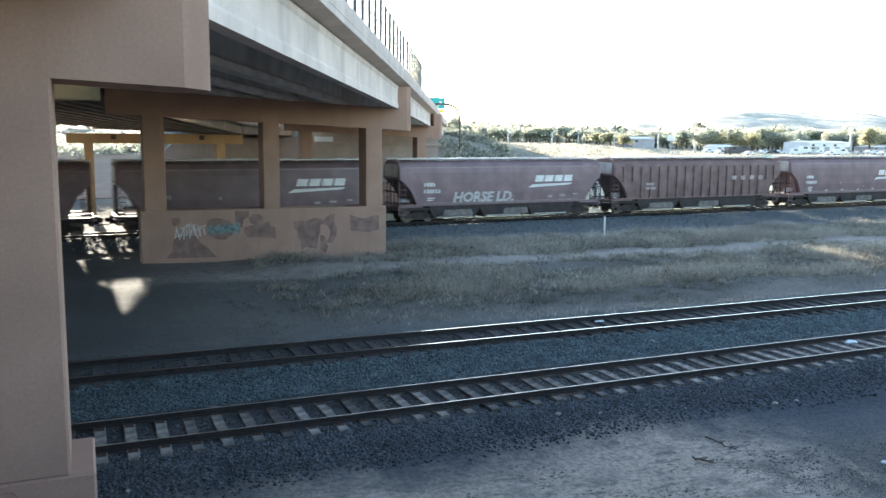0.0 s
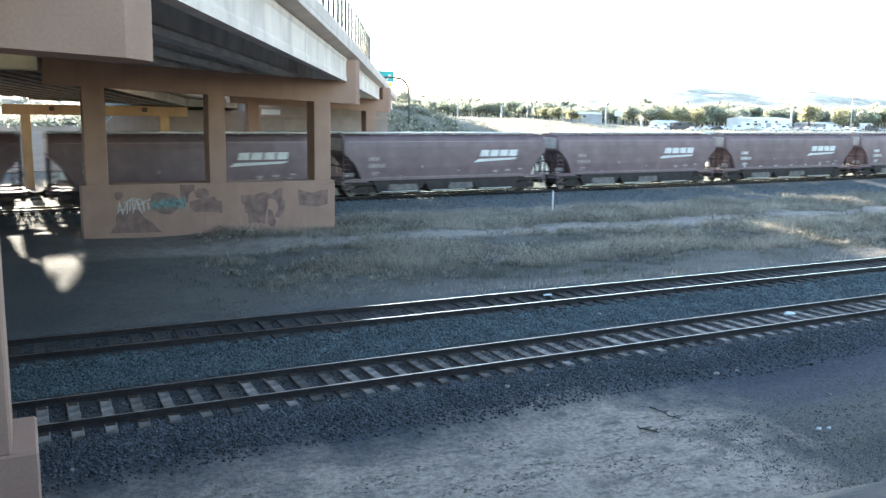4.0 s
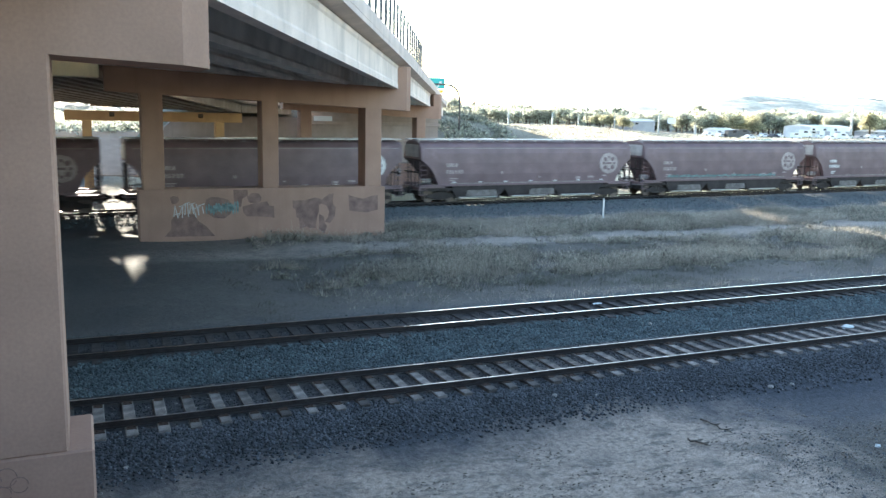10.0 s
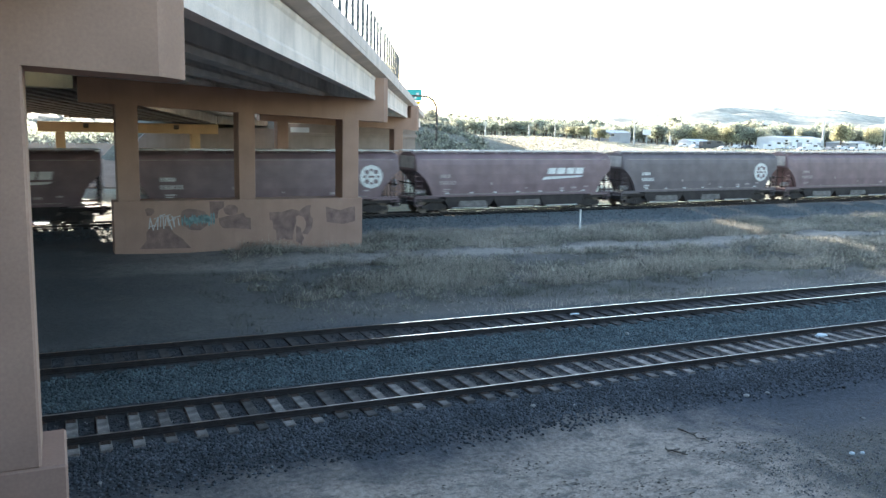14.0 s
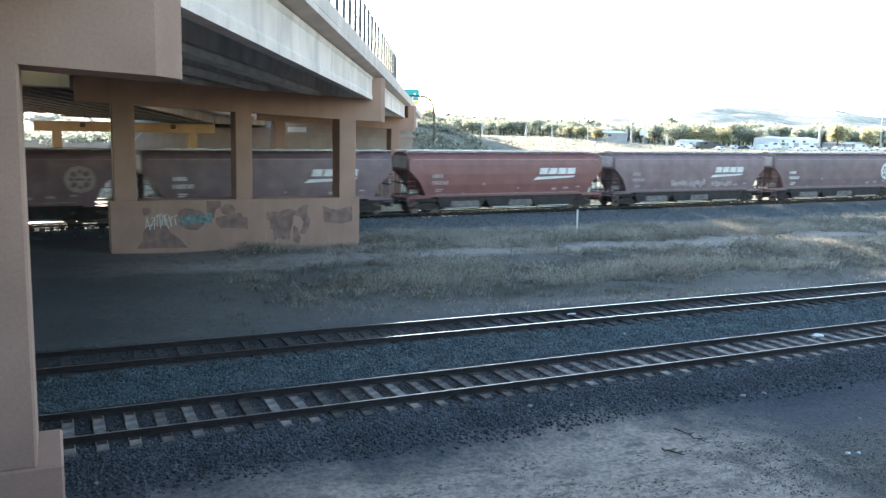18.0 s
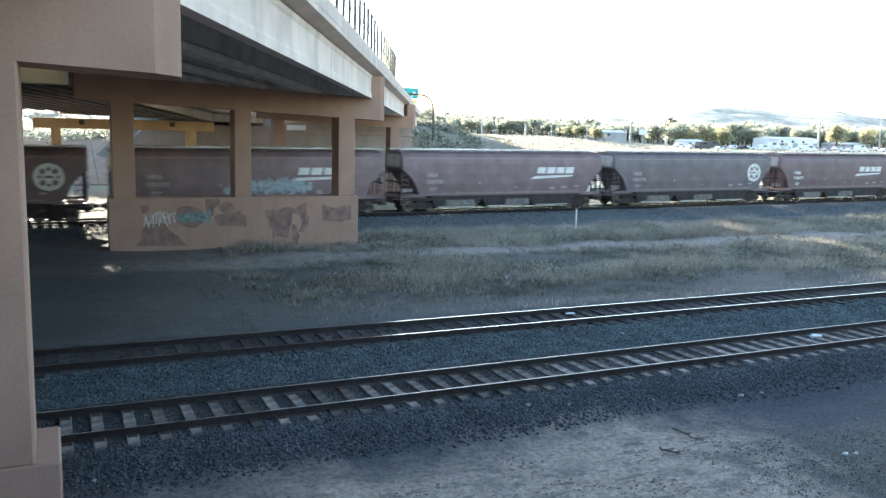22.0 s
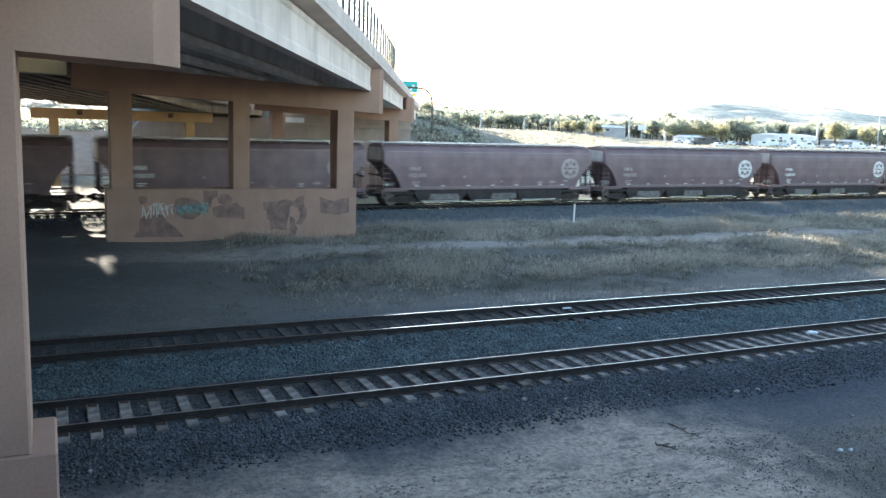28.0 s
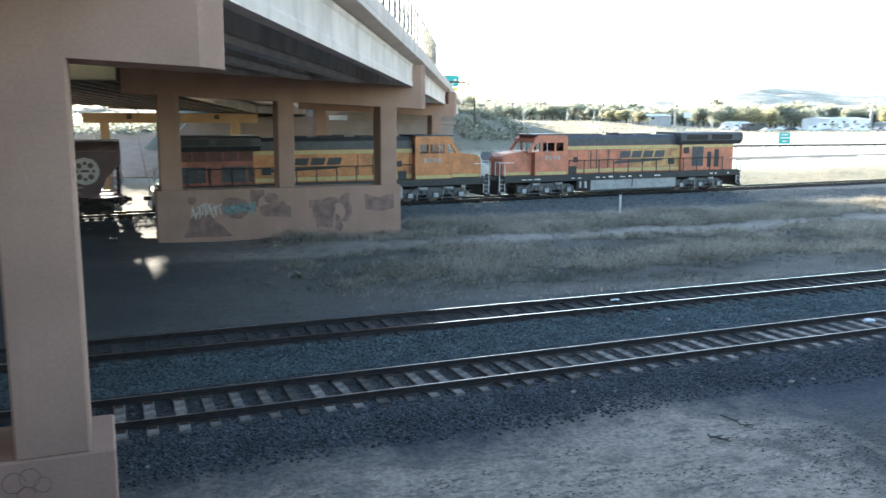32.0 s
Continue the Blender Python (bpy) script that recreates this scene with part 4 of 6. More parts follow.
def number_bars(rng, x, z, scale=1.0):
    """Reporting marks as plain bars."""
    out = []
    xx = x
    for i in range(6):
        w = rng.uniform(0.10, 0.15) * scale
        if i < 4:
            out.append(bar(xx, xx + w * 1.3, z + 0.02, z + 0.27 * scale))
        out.append(bar(xx, xx + w, z - 0.47 * scale, z - 0.20 * scale))
        xx += 0.235 * scale
    out += [bar(x + 0.3, x + 0.9, z - 0.86, z - 0.78), bar(x + 0.3, x + 0.75, z - 1.0, z - 0.92)]
    return out


LIGHT_WORD = decal("wordmark", wordmark(2.6, 2.75, 3.6, 0.52), M["white"])
FADED_WORD = decal("wordmark", wordmark(2.6, 2.75, 3.6, 0.52), M["faded"])


def emblem(material, name):
    ring = []
    for i in range(14):
        z0, z1 = -0.82 + i * 1.64 / 14, -0.82 + (i + 1) * 1.64 / 14
        w0, w1 = math.sqrt(max(0.0, 0.6724 - z0 * z0)), math.sqrt(max(0.0, 0.6724 - z1 * z1))
        ring.append([(6.85 - w0 - 0.01, 2.72 + z0), (6.85 + w0 + 0.01, 2.72 + z0), (6.85 + w1 + 0.01, 2.72 + z1), (6.85 - w1 - 0.01, 2.72 + z1)])
    return decal(name, ring, material)


LIGHT_DISC, FADED_DISC = emblem(M["white"], "round_emblem"), emblem(M["faded"], "round_emblem")
CROSS = decal("emblem_cross", [disc(6.85 + a, 2.72 + b, 0.17, 8) for a in (-0.33, 0.33) for b in (-0.33, 0.33)] + [bar(6.74, 6.96, 3.10, 3.28), bar(6.74, 6.96, 2.16, 2.34), bar(6.28, 6.44, 2.64, 2.82), bar(7.26, 7.42, 2.64, 2.82), bar(6.62, 7.08, 2.66, 2.80)], M["hopper"], 0.02)
NUMBERS = [decal("number_panel", number_bars(random.Random(1), -7.0, 2.55), M["white"]), decal("number_panel", number_bars(random.Random(2), -7.0, 2.55), M["faded"])]
SMALL = decal("data_stencil", [bar(5.0, 5.5, 1.62, 1.76), bar(3.9, 4.3, 1.55, 1.72), bar(-2.6, -2.45, 2.0, 2.2), bar(0.6, 0.75, 1.7, 1.8), bar(6.3, 6.7, 1.72, 1.82), bar(-4.4, -4.3, 1.4, 1.5)], M["faded"])
SEAM = decal("body_seam", [bar(-8.6, 8.6, 3.86, 3.90), bar(-6.6, 6.6, 1.33, 1.40)], M["roof"], 0.004)
REFLECT = decal("reflector_strip", [bar(-6.5 + i * 2.1, -6.2 + i * 2.1, 1.42, 1.50) for i in range(7)], M["white"])


def scrawl(seed, x0, x1, z0, z1, n=9):
    """Overlapping sprayed blobs and strokes with a ragged outline."""
    rng = random.Random(seed)
    out = []
    for i in range(n):
        cx = x0 + (x1 - x0) * (i + 0.5) / n
        w = (x1 - x0) / n * rng.uniform(0.5, 0.72)
        hh = (z1 - z0) / 2 * rng.uniform(0.6, 1.0)
        cz = (z0 + z1) / 2 + rng.uniform(-0.15, 0.1) * (z1 - z0)
        k = rng.randint(6, 9)
        out.append([(cx + w * math.cos(a * 6.2832 / k) * rng.uniform(0.7, 1.1), cz + hh * math.sin(a * 6.2832 / k) * rng.uniform(0.6, 1.1)) for a in range(k)])
    return out


def text_mesh(words, size, material):
    c = bpy.data.curves.new("lettering", "FONT")
    c.body, c.size, c.extrude, c.resolution_u = words, size, 0.003, 2
    c.offset, c.shear = 0.036, 0.16
    ob = new("lettering_source", c)
    bpy.context.view_layer.update()
    me = bpy.data.meshes.new_from_object(ob.evaluated_get(bpy.context.evaluated_depsgraph_get()))
    bpy.data.objects.remove(ob)
    me.materials.clear()
    me.materials.append(material)
    return me


# what each wagon carries: w white word mark, f faded word mark, d bright disc, o faded disc, r ribbed old wagon
KIND = {-2: "f", -1: "w", 0: "w", 1: "w", 2: "r", 3: "w", 4: "w", 5: "w", 6: "w", 7: "w", 8: "w", 9: "o", 10: "d", 11: "o", 12: "o", 13: "w", 14: "d", 15: "w", 16: "d", 17: "o", 18: "w", 19: "w", 20: "w",
        21: "d", 22: "w", 23: "w", 24: "d", 25: "w", 26: "w", 27: "w", 28: "o", 29: "o", 30: "d", 31: "d"}
NOTE = {1: "with white sprayed letters low on its side", 8: "with small pale graffiti", 12: "with teal graffiti along its sill", 19: "in fresher bright red paint", 20: "with faded grey graffiti", 22: "with a large pale blue graffiti piece", 2: "with ribbed sides"}
REPAINT = {2: "hopper_rust", 19: "hopper_red", 16: "hopper_grey", 24: "hopper_grey"}
TRAIN = []
base_car = build_hopper()
for k in sorted(KIND):
    car = base_car if k == -2 else copy_thing(base_car, Matrix())
    TRAIN.append((k, car))
    if k in REPAINT:
        for o in car.children:
            if o.data and o.data.materials and o.data.materials[0] == M["hopper"]:
                o.data = o.data.copy()
                o.data.materials[0] = M[REPAINT[k]]


def dress_wagons():
    for k, car in TRAIN:
        what = {"w": "a white slanted word mark", "f": "a faded word mark", "d": "a white round emblem", "o": "a faded round emblem", "r": "upright ribs"}[KIND[k]]
        tagged(car, ("grey-brown" if REPAINT.get(k) == "hopper_grey" else "oxide-red") + " covered hopper wagon " + NOTE.get(k, "with " + what))
        rng = random.Random(k)
        if KIND[k] == "r":
            for i in range(19):
                x = -8.1 + i * 0.9
                part("side_rib", boxed(x - 0.05, x + 0.05, -1.70, -1.55, 1.3 if abs(x) < 6.4 else 2.6, 3.8, bevel=0.01), M["hopper_rust"], car)
            part("number_panel", decal("number_panel", [bar(-5.9, -5.1, 2.3, 2.5), bar(-5.9, -4.9, 1.95, 2.15)] + [bar(3.2 + i * 1.0, 3.7 + i * 1.0, 2.6, 2.95) for i in range(4)], M["faded"], 0.12), None, car)["kind"] = "stuff"
            continue
        if KIND[k] in "wf":
            part("wordmark", LIGHT_WORD if KIND[k] == "w" else FADED_WORD, None, car, "white slanted blocks over a long stroke")["kind"] = "stuff"
        else:
            em = part("round_emblem", LIGHT_DISC if KIND[k] == "d" else FADED_DISC, None, car, "white disc with a cross" if KIND[k] == "d" else "faded disc with a cross")
            em["kind"] = "stuff"
            part("emblem_cross", CROSS, None, em)
        part("number_panel", NUMBERS[0 if rng.random() < 0.4 else 1], None, car)["kind"] = "stuff"
        part("data_stencil", SMALL, None, car)["kind"] = "stuff"
        part("body_seam", SEAM, None, car)
        if rng.random() < 0.6:
            part("reflector_strip", REFLECT, None, car)["kind"] = "stuff"
        if k == 1:
            me = text_mesh("HORSE LD.", 0.98, M["spray"])
            gr = part("graffiti", me, None, car, "white sprayed capitals", at=Matrix.Translation((-4.6, -1.535, 1.42)) @ pose(0, 0, 0, 95.4, 0, 0) @ Matrix.Diagonal((1.12, 1.0, 1.0, 1.0)))
            gr["kind"] = "stuff"
        if k == 8:
            part("graffiti", decal("graffiti", scrawl(8, -4.2, -1.2, 1.5, 2.1), M["faded"]), None, car, "small pale graffiti")["kind"] = "stuff"
        if k == 12:
            part("graffiti", decal("graffiti", scrawl(12, -6.5, 5.5, 1.42, 1.75, 30), M["teal"]), None, car, "teal graffiti band")["kind"] = "stuff"
        if k == 20:
            part("graffiti", decal("graffiti", scrawl(20, -2.6, 1.5, 1.5, 2.25, 11) + scrawl(21, 2.2, 4.8, 1.5, 2.15, 7), M["faded"]), None, car, "faded grey graffiti")["kind"] = "stuff"
        if k == 22:
            part("graffiti", decal("graffiti", scrawl(22, -2.25, 3.6, 1.42, 2.4, 16) + scrawl(23, -1.7, 3.1, 1.6, 2.7, 24), M["blue"]), None, car, "pale blue graffiti piece")["kind"] = "stuff"


dress_wagons()



# ---- the two locomotives ----
def loco_truck_frame():
    bm = bmesh.new()
    for s in (-1, 1):
        pts = [(-2.35, 0.42), (-2.35, 0.70), (-1.7, 0.74), (-1.35, 0.98), (1.35, 0.98), (1.7, 0.74), (2.35, 0.70), (2.35, 0.42), (1.95, 0.36), (1.45, 0.46), (0.5, 0.46), (0.3, 0.34), (-0.3, 0.34), (-0.5, 0.46), (-1.45, 0.46), (-1.95, 0.36)]
        prism(bm, pts, 1, s * 1.12 - 0.08, s * 1.12 + 0.08)
        for x in (-1.83, 0.0, 1.83):
            box(bm, x - 0.2, x + 0.2, s * 1.22 - 0.06, s * 1.22 + 0.08, 0.34, 0.72, bevel=0.04)
        for x in (-0.92, 0.92):
            rod(bm, (x, s * 1.2, 0.5), (x, s * 1.2, 0.95), 0.12, 8)
            rod(bm, (x - 0.5, s * 1.25, 0.62), (x + 0.4, s * 1.25, 0.86), 0.05, 6)
    box(bm, -2.2, 2.2, -1.0, 1.0, 0.62, 0.86)
    for s in (-1, 1):
        for x in (-1.83, 0.0, 1.83):
            rod(bm, (x, s * 1.2, 0.42), (x, s * 1.33, 0.42), 0.17, 10)
            box(bm, x + 0.42, x + 0.56, s * 1.06 - 0.05, s * 1.06 + 0.05, 0.2, 0.6)
        rod(bm, (-2.2, s * 1.3, 0.25), (2.2, s * 1.3, 0.25), 0.035, 6)
    return mesh_of("truck_frame", bm, M["sideframe"])


LOCO_TRUCK = loco_truck_frame()


def side_panel(name, x0, x1, z0, z1, y, material, parent, label="", t=0.012):
    """A shallow panel on both flanks."""
    for s in (-1, 1):
        part(name, boxed(x0, x1, min(s * y, s * (y + t)), max(s * y, s * (y + t)), z0, z1, bevel=0.003), material, parent, label)


def build_loco(body, label, variant):
    """A six-axle road locomotive whose short nose looks to -x. Rail tops at z = 0."""
    lo = thing("locomotive", label, "locomotive", group="pushing locomotives")
    H = 1.02
    part("underframe", boxed(-10.4, 10.5, -1.52, 1.52, 1.12, 1.60, bevel=0.02), M["black"], lo)
    side_panel("sill_stripe", -10.2, 10.3, 1.46, 1.60, 1.52, M["black"], lo)
    # short nose with a sloped top and a raked windscreen
    bm = prism(bmesh.new(), [(-10.35, 1.61), (-10.35, 2.95), (-10.05, 3.22), (-8.55, 3.40), (-8.0, 3.42), (-8.0, 1.61)], 1, -1.05, 1.05)
    bmesh.ops.bevel(bm, geom=bm.edges[:], offset=0.07, segments=2, affect="EDGES")
    nose = part("nose", bm, body, lo)
    part("nose_door", boxed(-10.39, -10.34, -0.35, 0.35, 1.75, 2.9, bevel=0.01), body, nose)
    part("headlight", rod(bmesh.new(), (-10.42, -0.12, 3.0), (-10.34, -0.12, 3.0), 0.1, 10), M["white"], nose)
    part("headlight", rod(bmesh.new(), (-10.42, 0.12, 3.0), (-10.34, 0.12, 3.0), 0.1, 10), M["white"], nose)
    bm = prism(bmesh.new(), [(-8.6, 3.30), (-8.6, 3.38), (-5.35, 3.38), (-5.35, 1.61), (-8.0, 1.61), (-8.0, 3.30)], 1, -1.5, 1.5)
    cab = part("cab", bm, body, lo)
    part("cab_top", prism(bmesh.new(), [(-8.10, 4.02), (-8.05, 4.30), (-7.75, 4.58), (-5.5, 4.58), (-5.35, 4.45), (-5.35, 4.02)], 1, -1.5, 1.5), body, cab)
    for s in (-1, 1):
        part("cab_pillar", prism(bmesh.new(), [(-8.58, 3.37), (-8.30, 3.37), (-7.86, 4.03), (-8.12, 4.03)], 1, min(s * 1.36, s * 1.49), max(s * 1.36, s * 1.49)), body, cab)
        for x0, x1 in ((-7.62, -7.44), (-6.42, -6.30), (-5.70, -5.36)):
            part("cab_pillar", boxed(x0, x1, min(s * 1.38, s * 1.495), max(s * 1.38, s * 1.495), 3.37, 4.03), body, cab)
    part("cab_rear_wall", boxed(-5.42, -5.36, -1.4, 1.4, 3.37, 4.03), M["loco_roof"], cab)
    part("cab_roof", boxed(-8.2, -5.3, -1.42, 1.42, 4.57, 4.66, bevel=0.03), M["loco_roof"], cab)
    for s in (-1, 1):
        for x0, x1 in ((-7.45, -6.41), (-6.31, -5.69)):
            part("side_window", boxed(x0, x1, min(s * 1.44, s * 1.45), max(s * 1.44, s * 1.45), 3.36, 4.04), M["pane"], cab, "clear cab side window")
        part("window_frame", boxed(-7.08, -7.04, min(s * 1.5, s * 1.53), max(s * 1.5, s * 1.53), 3.3, 4.1), M["white"], cab, "pale window post")
        w = bmesh.new()
        vs = [w.verts.new(p) for p in ((-8.55, s * 0.15, 3.42), (-8.55, s * 1.35, 3.42), (-8.12, s * 1.30, 4.18), (-8.12, s * 0.15, 4.18))]
        w.faces.new(vs)
        r = bmesh.ops.extrude_face_region(w, geom=w.faces[:])
        bmesh.ops.translate(w, vec=(-0.02, 0, 0.01), verts=[v for v in r["geom"] if isinstance(v, bmesh.types.BMVert)])
        part("windscreen", w, M["pane"], cab, "clear raked windscreen")
    # long hood
    part("hood", boxed(-5.35, 5.0, -H, H, 1.60, 3.80, bevel=0.03), body, lo)
    bm = prism(bmesh.new(), [(-H - 0.02, 3.74), (H + 0.02, 3.74), (H, 4.30), (H - 0.3, 4.54), (-H + 0.3, 4.54), (-H, 4.30)], 0, -5.3, 5.0)
    part("hood_roof", bm, M["loco_roof"], lo, "dark roof over the hood")
    for x in (-3.9, -2.4, 0.4, 2.0):
        part("roof_vent", boxed(x - 0.5, x + 0.5, -0.6, 0.6, 4.53, 4.64, bevel=0.03), M["loco_roof"], lo)
    part("exhaust_pipe", boxed(-0.95, -0.25, -0.35, 0.35, 4.53, 4.70, bevel=0.03), M["black"], lo)
    # radiator section with overhanging wings
    tail = 10.1 if variant else 9.85
    part("radiator_body", boxed(5.0, tail, -1.25, 1.25, 1.60, 3.95, bevel=0.03), body if variant else M["shaded_red"], lo)
    bm = prism(bmesh.new(), [(-1.25, 3.72), (1.25, 3.72), (1.58, 4.05), (1.58, 4.58), (1.35, 4.70), (-1.35, 4.70), (-1.58, 4.58), (-1.58, 4.05)], 0, 4.6, tail + (0.6 if variant else 0.2))
    wing = part("radiator_housing", bm, M["loco_roof"], lo, "dark overhanging radiator wings")
    for s in (-1, 1):
        for x in (5.2, 7.6):
            part("radiator_core", boxed(x, x + 2.0, min(s * 1.575, s * 1.60), max(s * 1.575, s * 1.60), 4.12, 4.52, bevel=0.005), M["glass"] if variant else M["black"], wing, "ribbed radiator intake")
    # openings and doors
    for x0, x1, z0, z1, m in ((5.15, 5.7, 3.0, 3.5, "black"), (6.0, 7.1, 1.95, 3.55, "loco_roof"), (7.5, 7.9, 1.85, 3.1, "black"), (8.2, 8.65, 1.85, 3.3, "black"), (8.9, 9.4, 1.8, 3.25, "deep_orange")):
        if variant or m == "deep_orange":
            side_panel("radiator_door", x0, x1, z0, z1, 1.25, M[m], lo, "louvred dark door" if m != "deep_orange" else "")
    if variant == 0:
        for i in range(5):
            side_panel("louvre_panel", 5.05 + i * 0.88, 5.87 + i * 0.88, 3.12, 3.74, 1.252, M["maroon"], lo, "dark red louvred panel under the wings")
        for x0, x1 in ((5.1, 5.35), (5.5, 6.9), (7.5, 7.65), (7.8, 9.2)):
            side_panel("louvre_panel", x0, x1, 1.78, 2.78, 1.268, M["loco_roof"], lo, "dark louvred door")
    for i in range(11):
        x = -5.1 + i * 0.92
        side_panel("hood_door", x, x + 0.84, 2.02, 3.40, H, body, lo)
    for i in range(12):
        x = -5.14 + i * 0.92
        side_panel("door_seam", x - 0.012, x + 0.012, 2.0, 3.42, H + 0.002, M["loco_roof"], lo, "", 0.006)
    for x0, x1, z0, z1 in ((-4.6, -4.2, 2.5, 2.9), (3.9, 4.5, 2.15, 2.6)):
        side_panel("hood_grille", x0, x1, z0, z1, H + 0.013, M["black"], lo, "small dark grille", 0.006)
    e0 = 3.05 if variant == 0 else -4.5
    for s in (-1, 1):
        bx = part("equipment_box", boxed(e0, e0 + 1.15, min(s * 0.9, s * 1.4), max(s * 0.9, s * 1.4), 0.42, 1.21, bevel=0.03), M["truck"], lo, "dark equipment box beside the tank")
        part("air_filter", rod(bmesh.new(), (e0 + 0.3, s * 1.42, 0.55), (e0 + 0.3, s * 1.42, 1.05), 0.1, 10), M["galv"], bx)
        part("air_filter", rod(bmesh.new(), (e0 + 0.75, s * 1.42, 0.55), (e0 + 0.75, s * 1.42, 1.05), 0.1, 10), M["galv"], bx)
    side_panel("battery_box", -4.9, -4.3, 1.62, 2.2, H + 0.02, M["black"], lo)
    # stripes
    for a, b, y in ((-5.3, 4.98, H + 0.013), (5.02, 10.0, 1.25)):
        if a < 0 or variant:
            side_panel("upper_stripe", a, b, 3.46, 3.70, y, M["yellow"], lo, "yellow stripe along the hood", 0.006)
    side_panel("lower_stripe", -5.3, 4.98, 1.70, 1.95, H + 0.013, M["yellow"], lo, "yellow stripe above the walkway", 0.006)
    side_panel("lower_stripe", -10.2, -8.1, 1.64, 1.86, 1.05, M["yellow"], lo, "yellow stripe on the nose", 0.006)
    side_panel("lower_stripe", -7.9, -5.4, 1.64, 1.86, 1.5, M["yellow"], lo, "yellow stripe on the cab", 0.006)
    if not variant:
        side_panel("worn_panel", -5.0, 4.98, 2.02, 3.44, H + 0.013, M["gold"], lo, "golden paint along the hood", 0.003)
    if variant:
        side_panel("worn_panel", 0.4, 4.98, 2.02, 3.44, H + 0.013, M["worn_yellow"], lo, "worn yellowish paint round the word mark", 0.003)
    for x in (-1.6, -2.6, -3.1):
        side_panel("door_post", x - 0.03, x + 0.03, 2.0, 3.40, H + 0.013, M["black"], lo, "", 0.03)
    # word mark as slanted blocks
    bm = bmesh.new()
    for s in (-1, 1):
        for i, pts in enumerate(wordmark(-0.6, 2.72, 4.2, 0.60) if variant else wordmark(-0.6, 2.72, 4.2, 0.52)):
            prism(bm, [(x if s < 0 else 3.0 - x, z) for x, z in pts], 1, min(s * (H + 0.016), s * (H + 0.024)), max(s * (H + 0.016), s * (H + 0.024)))
    ob = part("wordmark", bm, M["black"] if not variant else M["loco_roof"], lo, "dark slanted blocks over a long stroke")
    ob["kind"] = "stuff"
    bm = bmesh.new()
    for s in (-1, 1):
        for i in range(4):
            box(bm, -7.2 + i * 0.34, -6.98 + i * 0.34, min(s * 1.503, s * 1.512), max(s * 1.503, s * 1.512), 2.75, 3.05)
    part("number_bars", bm, M["faded"], lo)
    # walkways, handrails and steps
    for s in (-1, 1):
        y = s * 1.47
        segs = [((-5.2 + i * 1.28, y, 1.6), (-5.2 + i * 1.28, y, 2.65)) for i in range(12)] + [((-5.2, y, 2.65), (8.9, y, 2.65))]
        part("handrail", rods(*segs, r=0.036), M["black"], lo, "dark walkway handrail")
        for e in (-1, 1):
            x = e * 10.55
            for i in range(4):
                part("step", boxed(x - 0.16, x + 0.16, min(y, y - s * 0.5), max(y, y - s * 0.5), 0.42 + i * 0.3, 0.45 + i * 0.3), M["galv"], lo, "worn bare step")
            for dx in (-0.18, 0.18):
                part("step_side", boxed(x + dx - 0.02, x + dx + 0.02, min(y, y - s * 0.5), max(y, y - s * 0.5), 0.4, 1.5), M["black"], lo)
            segs = [((x - 0.2, y, 0.5), (x - 0.2, y, 2.6)), ((x + 0.2, y, 0.5), (x + 0.2, y, 2.45)), ((x - 0.2, y, 2.6), (x - e * 0.9, y, 2.6)), ((x, s * 0.4, 1.6), (x, s * 0.4, 2.6)), ((x, s * 0.4, 2.6), (x, y, 2.6))]
            part("grab_rail", rods(*segs, r=0.03), M["white"], lo, "pale grab rails at the steps")
    for e in (-1, 1):
        part("pilot", prism(bmesh.new(), [(e * 10.5, 1.5), (e * 10.75, 1.3), (e * 10.9, 0.25), (e * 10.6, 0.22), (e * 10.4, 1.2)], 1, -1.4, 1.4), M["black"], lo)
        part("coupler", boxed(min(e * 10.6, e * 11.2), max(e * 10.6, e * 11.2), -0.14, 0.14, 0.72, 1.0, bevel=0.03), M["truck"], lo)
    # fuel tank and reservoirs
    bm = prism(bmesh.new(), [(-1.05, 0.14), (1.05, 0.14), (1.42, 0.36), (1.45, 1.21), (-1.45, 1.21), (-1.42, 0.36)], 0, -3.3 if variant else -4.5, 4.4 if variant else 3.0)
    part("fuel_tank", bm, M["tank"], lo, "pale grey fuel tank")
    side_panel("tank_band", 0.3, 0.4, 0.5, 1.2, 1.44, M["loco_roof"], lo)
    if variant == 0:
        for x in (-2.7, 0.2):
            for s in (-1, 1):
                part("air_reservoir", rod(bmesh.new(), (x - 1.1, s * 1.50, 1.0), (x + 1.1, s * 1.50, 1.0), 0.2, 12), M["white"], lo, "pale air reservoir above the tank")
        side_panel("reservoir_recess", -3.9, 1.5, 0.72, 1.21, 1.452, M["black"], lo)
    for x in (-6.9, 6.9):
        part("traction_motor", boxed(x - 2.2, x + 2.2, -0.62, 0.62, 0.16, 1.2, bevel=0.05), M["truck"], lo)
        tr = part("truck", LOCO_TRUCK, None, lo, "grimy silver three-axle truck", at=(x, 0, 0))
        for dx in (-1.83, 0.0, 1.83):
            part("wheelset", WHEEL_ME, None, tr, at=(dx, 0, 0.42))
            for s in (-1, 1):
                part("journal_box", boxed(dx - 0.17, dx + 0.17, min(s * 1.3, s * 1.37), max(s * 1.3, s * 1.37), 0.3, 0.6, bevel=0.03), M["fitting"], tr, "pale worn journal box")
        for dx in (-0.92, 0.92):
            for s in (-1, 1):
                part("brake_cylinder", rod(bmesh.new(), (dx - 0.28, s * 1.34, 0.93), (dx + 0.28, s * 1.34, 0.93), 0.1, 10), M["fitting"], tr, "pale brake cylinder")
